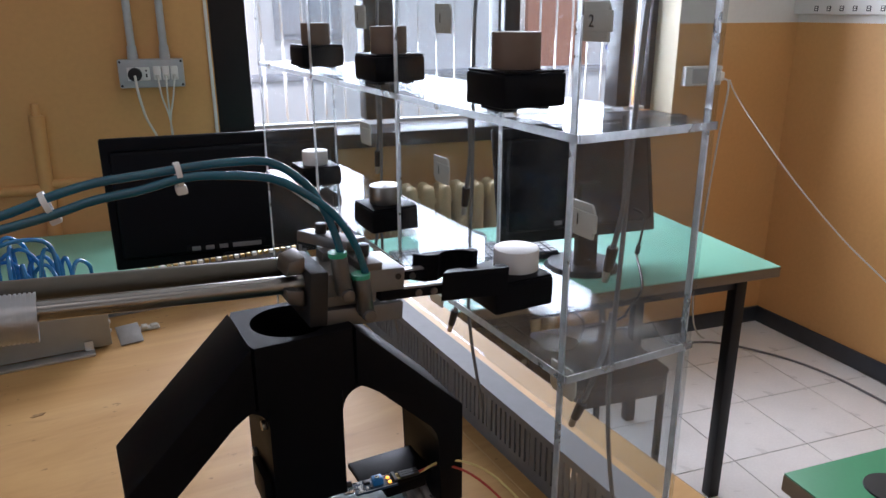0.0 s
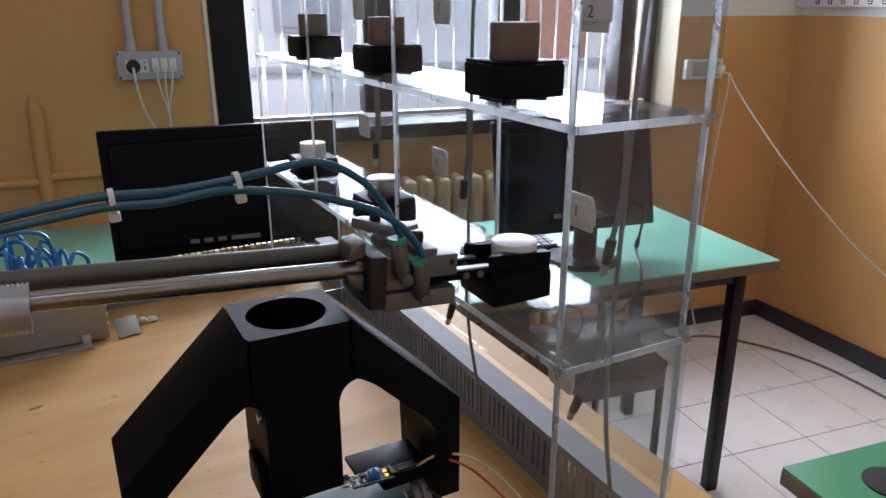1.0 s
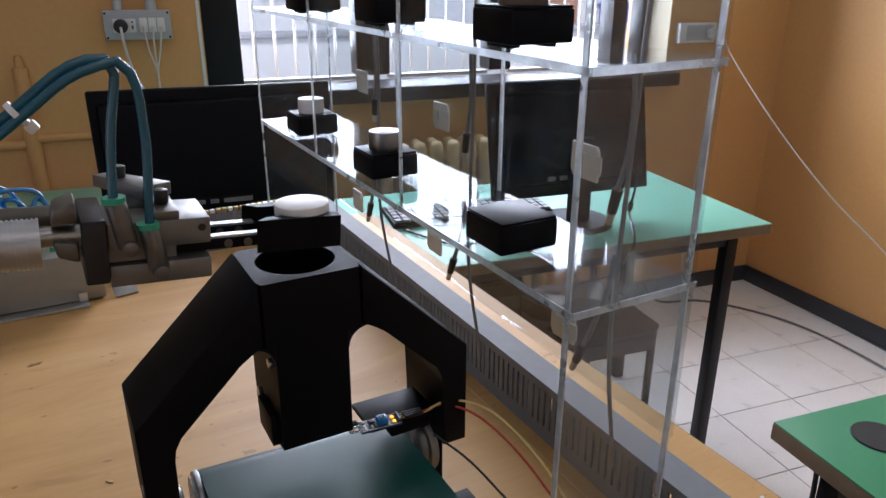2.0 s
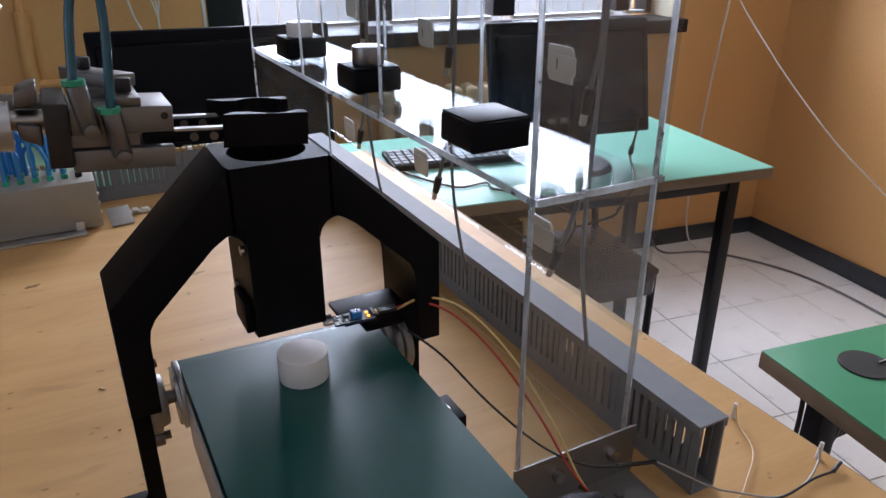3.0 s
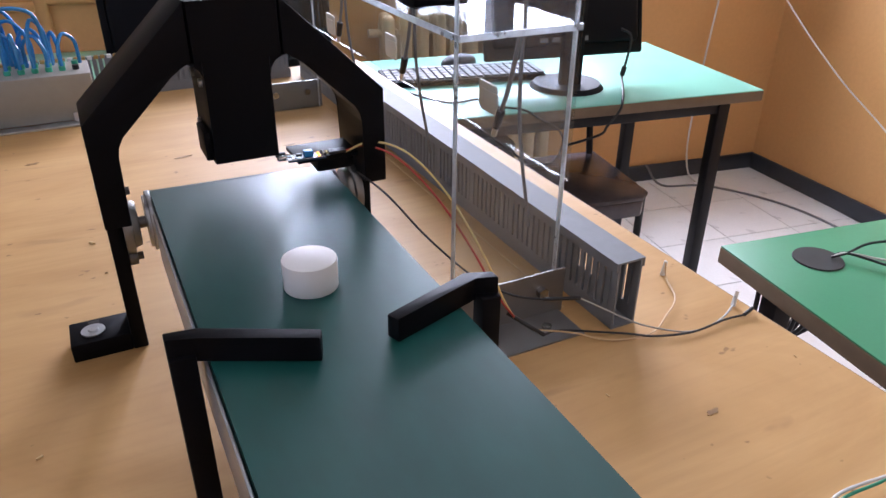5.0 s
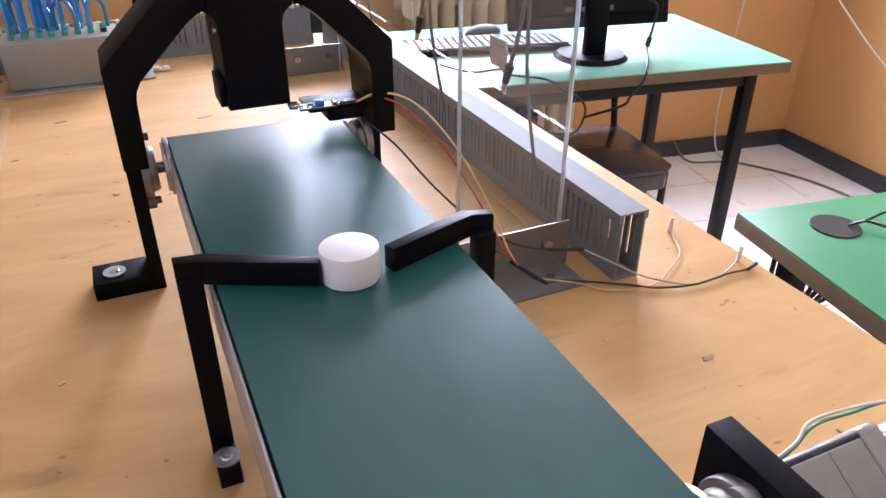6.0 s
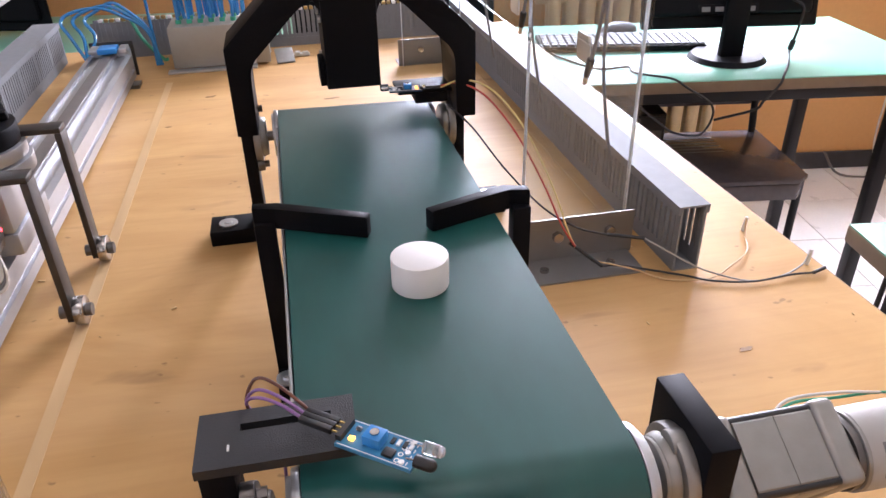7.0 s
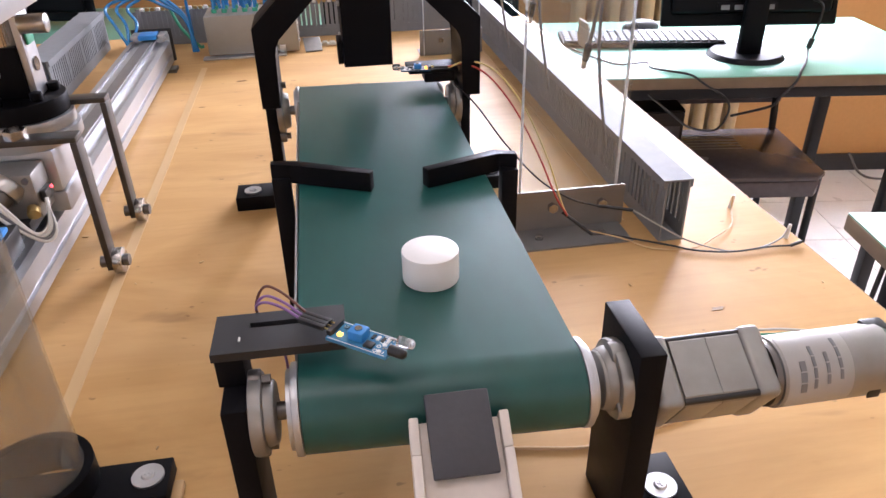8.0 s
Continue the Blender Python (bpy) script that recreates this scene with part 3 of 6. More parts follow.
def chair():
    f = ROOM @ pose(-1.415, -0.82, 0, 0, 0, 0)
    c = thing("school_chair", (0, 0, 0), "dark brown plywood school chair with black tube legs under the desk", "chair", frame_m=f)
    bm = nb()
    poly = [(-0.19, 0.19), (-0.19, -0.15), (-0.17, -0.19), (0.15, -0.19), (0.185, -0.16), (0.19, 0.19)]
    prism(bm, poly, "z", 0.425, 0.44, 0.005)
    part("seat", bm, SEATM, c)
    bm = nb()
    prism(bm, [(-0.185, -0.14), (-0.165, -0.188), (0.148, -0.188), (0.183, -0.155), (0.183, -0.14)], "z", 0.375, 0.4245, 0.006)
    part("seat_front", bm, SEATM, c)
    for k in range(6):
        part("slot", bx(nb(), -0.14, 0.02, 0.02 + 0.022 * k, 0.026 + 0.022 * k, 0.4398, 0.4404), CABLEB, c)
    for u in (-0.165, 0.165):
        for v in (-0.16, 0.17):
            part("leg", cyl(nb(), (u, v, 0.0), (u, v, 0.424), 0.011, seg=14), TUBEBLACK, c)
        part("upright", cyl(nb(), (u, 0.17, 0.44), (u, 0.208, 0.66), 0.011, seg=14), TUBEBLACK, c)
        part("side_rail", cyl(nb(), (u, -0.16, 0.41), (u, 0.17, 0.41), 0.009, seg=12), TUBEBLACK, c)
    part("backrest", bx(nb(), -0.19, 0.19, 0.200, 0.213, 0.52, 0.66, 0.005), SEATM, c)


def build_tower():
    t = thing("computer_tower", (-1.70, -0.68, 0), "black computer tower standing under the mint desk", "computer", frame_m=ROOM)
    part("case", bx(nb(), -1.79, -1.605, -0.850, -0.50, 0.02, 0.585, 0.005), MONITOR, t)
    part("front_panel", bx(nb(), -1.785, -1.610, -0.862, -0.8505, 0.03, 0.580, 0.004), TUBEBLACK, t)
    part("drive_bay", bx(nb(), -1.775, -1.620, -0.8645, -0.8622, 0.50, 0.54, 0.001), DARKGREY, t)
    part("power_button", cyl(nb(), (-1.63, -0.866, 0.47), (-1.63, -0.862, 0.47), 0.008, seg=18), PORT, t)
    for u in (-1.77, -1.625):
        for v in (-0.82, -0.53):
            part("foot", cyl(nb(), (u, v, 0.0), (u, v, 0.02), 0.014, seg=16), CABLEB, t)


# ---- the board and its fixtures ----
def build_board():
    b = thing("workbench", (-0.35, 0, 0), "plywood topped workbench with black steel legs", "table")
    part("top_board", bx(nb(), -1.25, 0.505, -1.15, 1.03, B - 0.020, B, 0.0015), PLY, b, "varnished plywood board with worn marks")
    part("edge_strip", bx(nb(), 0.5052, 0.5065, -1.15, 1.03, B - 0.019, B - 0.001), PLYEDGE, b)
    for x in (-1.15, 0.42):
        for y in (-1.05, 0.93):
            part("leg", bx(nb(), x - 0.025, x + 0.025, y - 0.025, y + 0.025, 0, B - 0.06, 0.004), TUBEBLACK, b)
        part("rail", bx(nb(), x - 0.02, x + 0.02, -1.05, 0.93, B - 0.06, B - 0.02), TUBEBLACK, b)
    for y in (-1.05, 0.93):
        part("rail", bx(nb(), -1.15, 0.42, y - 0.02, y + 0.02, B - 0.06, B - 0.02), TUBEBLACK, b)
    part("worn_track", bx(nb(), -0.198, -0.187, -0.3, 0.76, B + 0.0001, B + 0.0006), PINE, b, "pale strip worn into the varnish")
    part("joint_line", bx(nb(), 0.3395, 0.3412, 0.03, 0.95, B + 0.0001, B + 0.0007), PINE, b, "pale joint line in the board")
    for x, y, a, length, wide in ((-0.118, 0.661, 8, 0.016, 0.0070), (0.075, 0.598, 12, 0.024, 0.0050), (0.359, -0.147, 4, 0.012, 0.0050), (-0.171, 0.530, 20, 0.008, 0.004), (0.228, 0.582, 10, 0.018, 0.004)):
        bm = cyl(nb(), (0, 0, 0), (0, 0, 0.0004), 1.0, seg=18)
        for v in bm.verts:
            wob = 1 + 0.25 * math.sin(5 * v.co.x + 3 * v.co.y + 40 * x)
            v.co.x, v.co.y = v.co.x * length * 0.5 * wob, v.co.y * wide * 0.5 * wob
        bmesh.ops.transform(bm, matrix=pose(x, y, B + 0.0001, 0, 0, a), verts=bm.verts)
        part("knot", bm, KNOT, b, "dark knot in the plywood face")
    rnd = random.Random(4)
    for i in range(26):
        x, y = rnd.uniform(-0.3, 0.48), rnd.uniform(-0.35, 0.8)
        if -0.02 < x < 0.18 and y < 0.2:
            continue
        a, s = rnd.uniform(0, 180), rnd.uniform(0.0012, 0.004)
        bm = bx(nb(), -s, s, -s * 0.4, s * 0.4, 0, 0.0012, 0.0003, 1, pose(x, y, B, 0, 0, a))
        solo("wood_chip", bm, CHIP if i % 3 else PLYEDGE, "tiny splinter of wood lying on the board", "wood chip", "splinters on the board", at=(x, y, B))


def slotted_duct(x0, x1, y0, y1, h, along, label, lid=True):
    """Cable trunking along y or x: comb-cut walls, floor and lid."""
    d = thing("cable_duct", ((x0 + x1) / 2, (y0 + y1) / 2, B), label, "cable duct", "grey cable ducts")
    t = 0.002
    a0, a1 = (y0, y1) if along == "y" else (x0, x1)

    def bar(bm, p, q, w0, w1, z0, z1):
        if along == "y":
            bx(bm, w0, w1, p, q, z0, z1)
        else:
            bx(bm, p, q, w0, w1, z0, z1)
    c0, c1 = (x0, x1) if along == "y" else (y0, y1)
    bm = nb()
    bar(bm, a0, a1, c0, c1, B, B + t)
    part("floor_strip", bm, DUCT, d)
    for w0, w1 in ((c0, c0 + t), (c1 - t, c1)):
        bm = nb()
        bar(bm, a0, a1, w0, w1, B + t, B + 0.017)
        if lid:
            bar(bm, a0, a1, w0, w1, B + h - 0.012, B + h - t)
        ztop = B + h - (0.012 if lid else t)
        n = int((a1 - a0) / 0.0098)
        step = (a1 - a0) / n
        verts, faces = [], []
        me = bpy.data.meshes.new("tmp")
        for i in range(n):
            p = a0 + i * step
            q = p + step * (0.62 if i % 9 else 0.9)
            k = len(verts)
            for z in (B + 0.017, ztop):
                for aa, ww in ((p, w0), (q, w0), (q, w1), (p, w1)):
                    verts.append((ww, aa, z) if along == "y" else (aa, ww, z))
            faces += [(k, k + 1, k + 5, k + 4), (k + 1, k + 2, k + 6, k + 5), (k + 2, k + 3, k + 7, k + 6), (k + 3, k, k + 4, k + 7)]
        me.from_pydata(verts, [], faces)
        bm.from_mesh(me)
        bpy.data.meshes.remove(me)
        part("slotted_wall", bm, DUCT, d)
    if lid:
        bm = nb()
        e = 0.0025
        cut = [(c0 - e, B + h - 0.009), (c0 - 0.0006, B + h - 0.009), (c0 - 0.0006, B + h - t), (c1 + 0.0006, B + h - t), (c1 + 0.0006, B + h - 0.009), (c1 + e, B + h - 0.009), (c1 + e, B + h), (c0 - e, B + h)]
        prism(bm, cut, "y" if along == "y" else "x", a0, a1)
        part("lid", bm, DUCT, d, "smooth grey snap-on lid")
    return d


def bracket(y, label, side=-1):
    """Bent angle plate across the end of the rack; the foot lies towards the given side."""
    s = thing("angle_bracket", (0.28, y, B), label, "bracket", "steel angle brackets")
    f0, f1 = sorted((y, y + side * 0.043))
    part("foot_plate", bx(nb(), 0.214, 0.332, f0, f1, B, B + 0.002), BAND, s)
    part("upright_plate", bx(nb(), 0.214, 0.336, y, y + 0.002, B, B + 0.047), BAND, s)
    for x in (0.236, 0.305):
        bm = nb()
        cyl(bm, (x, y + side * 0.021, B + 0.002), (x, y + side * 0.021, B + 0.0045), 0.0045, seg=18)
        cyl(bm, (x, y + side * 0.021, B + 0.0045), (x, y + side * 0.021, B + 0.0052), 0.0025, seg=8)
        part("screw", bm, CHROME, s)
    for x in (0.255, 0.31):
        part("bolt", cyl(nb(), (x, y - 0.006, B + 0.028), (x, y, B + 0.028), 0.0055, seg=6), CHROME, s)


SH_X0, SH_X1, SH_Z, SH_ZT = 0.219, 0.328, 1.185, 1.338
PANELS = (0.030, 0.275, 0.505, 0.735)


def build_shelf():
    s = thing("acrylic_shelf", (0.283, 0.44, B), "clear acrylic shelving rack with two shelves and smudged sheets", "shelf")
    t = 0.005

    def sheet(name, x0, x1, y0, y1, z0, z1, m=PLEXI):
        ob = part(name, bx(nb(), x0, x1, y0, y1, z0, z1), m, s)
        ob.visible_shadow = False
        return ob
    for z in (SH_Z, SH_ZT, 1.497):
        sheet("shelf_board", SH_X0, SH_X1, PANELS[0] - 0.004, PANELS[-1], z - t, z, PLEXIDUST)
        part("sawn_edge", bx(nb(), SH_X0 - 0.0012, SH_X0 - 0.0002, PANELS[0] - 0.004, PANELS[-1], z - t, z), PLEXIEDGE, s)
        part("sawn_edge", bx(nb(), SH_X0, SH_X1, PANELS[0] - 0.0055, PANELS[0] - 0.0042, z - t, z), PLEXIEDGE, s)
    for i, y in enumerate(PANELS):
        z0 = B + 0.003 if i in (0, 3) else SH_Z
        sheet("upright_panel", SH_X0 + 0.002, SH_X1 - 0.002, y, y + t, z0, 1.60, PLEXI if i else PLEXIDUST)
        for x in (SH_X0 + 0.0005, SH_X1 - 0.0018):
            part("sawn_edge", bx(nb(), x, x + 0.0013, y, y + t, z0, 1.60), PLEXIEDGE, s)
    sheet("back_panel", SH_X1, SH_X1 + 0.004, PANELS[0], PANELS[-1], 1.05, 1.60)


def holder(x, y, z, w, h, disc, label):
    b = thing("sensor_box", (x, y, z), label, "box", "black boxes on the acrylic shelves")
    part("base", bx(nb(), x - w / 2, x + w / 2, y - w / 2, y + w / 2, z + 0.003, z + h, 0.002), BLACK, b)
    part("lid", bx(nb(), x - w / 2 + 0.001, x + w / 2 - 0.001, y - w / 2 + 0.001, y + w / 2 - 0.001, z + h, z + h + 0.002, 0.0008), BLACK, b)
    for dx in (-0.3, 0.3):
        part("foot", bx(nb(), x + dx * w - 0.004, x + dx * w + 0.004, y - 0.015, y + 0.015, z, z + 0.003), BLACK, b)
    part("jack", cyl(nb(), (x + w / 2 - 0.001, y - 0.01, z + h * 0.55), (x + w / 2 + 0.0015, y - 0.01, z + h * 0.55), 0.003, seg=12), CHROME, b)
    if disc:
        m, r, hh, lab, nm = disc
        bm = cyl(nb(), (x, y, z + h + 0.002), (x, y, z + h + 0.002 + hh), r, seg=48, bev=0.0008)
        solo(nm, bm, m, lab, "disc", "round workpieces", at=(x, y, z + h + 0.002))


def tag(x, y0, y1, z0, z1, number):
    ym, zm = (y0 + y1) / 2, (z0 + z1) / 2
    g = thing("cable_tag", (x, ym, zm), "cream foam tag holding a cable on the shelf", "tag", "cream cable tags")
    bm = prism(nb(), [(y0, z0), (y1 - 0.004, z0), (y1, z0 + 0.006), (y1, z1), (y0 + 0.003, z1), (y0, z1 - 0.004)], "x", x - 0.003, x, 0.0008)
    part("pad", bm, TAGM, g)
    part("strap", bx(nb(), x - 0.005, x - 0.003, y0 - 0.006, y1 - 0.008, zm - 0.007, zm + 0.008, 0.0006), TAGM, g)
    if number:
        cu = bpy.data.curves.new("numeral", "FONT")
        cu.body, cu.size, cu.extrude = number, 0.013, 0.0002
        cu.align_x, cu.align_y = "CENTER", "CENTER"
        tmp = bpy.data.objects.new("numeral", cu)
        scene.collection.objects.link(tmp)
        bpy.context.view_layer.update()
        me = bpy.data.meshes.new_from_object(tmp.evaluated_get(bpy.context.evaluated_depsgraph_get()))
        bpy.data.objects.remove(tmp)
        bm = nb()
        bm.from_mesh(me)
        bmesh.ops.transform(bm, matrix=Matrix.Translation((x - 0.0054, ym, zm)) @ Euler((radians(90), 0, radians(-90))).to_matrix().to_4x4(), verts=bm.verts)
        part("numeral", bm, INK, g)


def cable(name, pts, r, m, label, group="", n=6, seg=8):
    at = pts[len(pts) // 2]
    return solo(name, pipe(nb(), pts, r, seg, n), m, label, "cable", group, at=at)


def usb_lead(pts, label="grey cable with a black plug hanging behind the shelf"):
    c = thing("usb_cable", pts[-1], label, "cable", "cables behind the shelf")
    part("lead", pipe(nb(), pts, 0.0022, 8), CABLEG, c)
    a, b = Vector(pts[-2]), Vector(pts[-1])
    d = (b - a).normalized()
    part("plug", cyl(nb(), b, b + d * 0.022, 0.0045, 0.0038, 12, 0.001), CABLEB, c)
    part("plug_tip", cyl(nb(), b + d * 0.022, b + d * 0.032, 0.003, seg=8), STEEL, c)


# ---- conveyor ----
BX0, BX1, BZ, BR, YF, YN = 0.0, 0.150, 1.0520, 0.0248, 0.151, -0.3385


def skew(y, x):
    """The rollers stand a little out of square to the frame."""
    return y - 0.05 * (x - 0.075)


def build_conveyor():
    c = thing("belt_conveyor", (0.075, -0.09, B), "small belt conveyor with dark green belt and black printed legs", "conveyor")
    zc = BZ - BR
    bm = nb()
    poly = [(YF, BZ), (YN, BZ)]
    poly += [(YN - BR * math.sin(a), zc + BR * math.cos(a)) for a in [math.pi * k / 18 for k in range(1, 18)]]
    poly += [(YN, zc - BR), (YF, zc - BR)]
    poly += [(YF + BR * math.sin(a), zc - BR * math.cos(a)) for a in [math.pi * k / 18 for k in range(1, 18)]]
    prism(bm, poly, "x", BX0, BX1)
    for v in bm.verts:
        v.co.y = skew(v.co.y, v.co.x)
    part("belt", bm, BELTM, c, "dark green rubber belt")
    for side, x in (("l", BX0), ("r", BX1)):
        s = -1 if side == "l" else 1
        x0 = x + s * 0.0005
        for end in (YF, YN):
            y = skew(end, x)
            bm = nb()
            cyl(bm, (x0, y, zc), (x0 + s * 0.004, y, zc), BR + 0.0005, seg=48, bev=0.0006)
            cyl(bm, (x0 + s * 0.004, y, zc), (x0 + s * 0.0065, y, zc), BR - 0.003, seg=48)
            part("roller_cap", bm, ALU, c, "turned aluminium roller end")
            part("shaft", cyl(nb(), (x0 + s * 0.0065, y, zc), (x0 + s * 0.03, y, zc), 0.005, seg=20), DARKMETAL, c)
            k = 1.0 if end == YF else 0.92
            bm = nb()
            cyl(bm, (x0 + s * 0.013, y, zc), (x0 + s * 0.019, y, zc), 0.0185 * k, 0.0205 * k, 30, 0.001)
            cyl(bm, (x0 + s * 0.019, y, zc), (x0 + s * 0.026, y, zc), 0.0245 * k, seg=30, bev=0.001)
            b = part("bearing", bm, CAST, c, "cast flange bearing")
            for dz in ((-0.0265, 0.0265) if end == YF else (-0.0175, 0.0175) if s < 0 else ()):
                bm = nb()
                cyl(bm, (x0 + s * 0.019, y + dz * 0.3, zc + dz), (x0 + s * 0.026, y + dz * 0.3, zc + dz), 0.0068, seg=18, bev=0.001)
                cyl(bm, (x0 + s * 0.0145, y + dz * 0.3, zc + dz), (x0 + s * 0.019, y + dz * 0.3, zc + dz), 0.0036, seg=6)
                part("bolt", bm, DARKMETAL, b)
    part("side_plate", bx(nb(), BX0 - 0.003, BX0 - 0.001, YN + 0.03, YF - 0.03, zc - 0.022, BZ - 0.004, 0.0006), ALU, c)
    part("side_plate", bx(nb(), BX1 + 0.001, BX1 + 0.003, YN + 0.03, YF - 0.03, zc - 0.022, BZ - 0.014, 0.0006), ALU, c)
    # legs at the drop end
    for s, x in ((-1, -0.0265), (1, 0.1765)):
        x0, x1 = sorted((x, x + s * 0.012))
        part("leg", bx(nb(), x0, x1, 0.1395, 0.176, B, 1.054, 0.0012), BLACK, c)
        f0, f1 = sorted((x + s * 0.012, x + s * 0.060))
        lf = part("leg_foot", bx(nb(), f0, f1, 0.140, 0.178, B, B + 0.017, 0.0012), BLACK, c)
        part("washer_screw", screw(nb(), x + s * 0.041, 0.157, B + 0.0172, 0.0098, 0.0045), ZINC, lf)
        part("slot", bx(nb(), x + s * 0.040 - 0.0045, x + s * 0.040 + 0.0045, 0.163, 0.174, B + 0.0171, B + 0.0175), CABLEB, lf)
    # motor mount and sensor leg at the near end
    part("motor_mount", bx(nb(), 0.1765, 0.1915, -0.364, -0.311, B, 1.0575, 0.001), BLACK, c)
    mf = part("mount_foot", bx(nb(), 0.1917, 0.232, -0.362, -0.313, B, B + 0.014, 0.001), BLACK, c)
    part("washer_screw", screw(nb(), 0.215, -0.341, B + 0.0142, 0.0105, 0.0045), ZINC, mf)
    part("sensor_leg", bx(nb(), -0.0395, -0.0265, -0.352, -0.310, B, 1.0448, 0.001), BLACK, c)


def build_motor():
    YN = -0.3425
    m = thing("gear_motor", (0.27, YN, 1.0), "grey die-cast gear motor with worn paper label", "motor")
    zc, ROLL = 1.0165, Matrix.Translation((0, YN + 0.003, 1.0165)) @ Matrix.Rotation(radians(31), 4, "X") @ Matrix.Translation((0, -YN - 0.003, -1.0165))

    def sq(bm, x0, x1, s, bev):
        bx(bm, x0, x1, YN + 0.003 - s, YN + 0.003 + s, zc - s, zc + s, bev, 3, ROLL)
    bm = nb()
    sq(bm, 0.1910, 0.206, 0.0215, 0.004)
    part("front_flange", bm, CAST, m)
    h, q = 0.0206, 0.0160
    ring = [(YN + 0.003 + y, zc + z) for y, z in ((-h, -q), (-h, q), (-q, h), (q, h), (h, q), (h, -q), (q, -h), (-q, -h))]
    for xa, xb in ((0.206, 0.2279), (0.2281, 0.2485)):
        bm = prism(nb(), ring, "x", xa, xb, 0.0003)
        bmesh.ops.transform(bm, matrix=ROLL, verts=bm.verts)
        part("gear_housing", bm, CAST, m)
    # rods coloured black for the shade in the housing's corner grooves
    for dy in (-0.0176, 0.0176):
        for dz in (-0.0176, 0.0176):
            part("groove_rod", cyl(nb(), ROLL @ Vector((0.2, YN + 0.003 + dy, zc + dz)), ROLL @ Vector((0.262, YN + 0.003 + dy, zc + dz)), 0.0025, seg=10), CABLEB, m)
    bm = nb()
    sq(bm, 0.2485, 0.263, 0.0215, 0.004)
    part("rear_flange", bm, CAST, m)
    part("neck", cyl(nb(), (0.263, YN, zc), (0.267, YN, zc), 0.0198, seg=40), DARKMETAL, m)
    part("can", cyl(nb(), (0.267, YN, zc), (0.338, YN, zc), 0.0212, seg=48, bev=0.001), CAST, m, "dull steel motor can")
    bm = nb()
    n = 20
    a0, a1 = radians(-35), radians(120)
    vs = []
    for x in (0.269, 0.309):
        vs.append([bm.verts.new((x, YN - 0.0215 * math.cos(a0 + (a1 - a0) * k / n), zc + 0.0215 * math.sin(a0 + (a1 - a0) * k / n))) for k in range(n + 1)])
    for k in range(n):
        bm.faces.new((vs[0][k], vs[0][k + 1], vs[1][k + 1], vs[1][k]))
    lab = part("paper_label", bm, CREAMPAPER, m, "worn printed paper label with faded lines")
    for i in range(4):
        for k in range(3 + i % 2):
            a = radians(10 + k * 17 + 5 * i)
            mm = Matrix.Translation((0.277 + i * 0.008, YN, zc)) @ Matrix.Rotation(-a, 4, "X") @ Matrix.Translation((0, -0.0217, 0))
            part("print_bar", bx(nb(), -0.0008, 0.0012 if i else 0.0028, -0.0001, 0.0002, -0.0028, 0.0028, 0, 2, mm), CABLEG, lab)
    part("end_cap", cyl(nb(), (0.338, YN, zc), (0.344, YN, zc), 0.0208, 0.018, 40), CAPGREEN, m, "dark green end cap")
    part("brush_tab", bx(nb(), 0.331, 0.346, YN + 0.002, YN + 0.014, zc + 0.012, zc + 0.020, 0.002), CABLEB, m, "dark terminal tab")
    part("vent", bx(nb(), 0.322, 0.330, YN - 0.0205, YN - 0.0190, zc - 0.012, zc - 0.006, 0.0008), CABLEB, m)
    # round flange between roller and mount
    bm = nb()
    zc = BZ - BR
    for k in range(3):
        a = radians(90 + 120 * k)
        cyl(bm, (0.168, YN + 0.0165 * math.cos(a), zc + 0.0165 * math.sin(a)), (0.1763, YN + 0.0165 * math.cos(a), zc + 0.0165 * math.sin(a)), 0.0072, seg=18, bev=0.001)
    cyl(bm, (0.162, YN, zc), (0.1763, YN, zc), 0.0165, 0.0185, 36, 0.0015)
    part("coupling", bm, CAST, m, "cast three-lobed coupling flange")


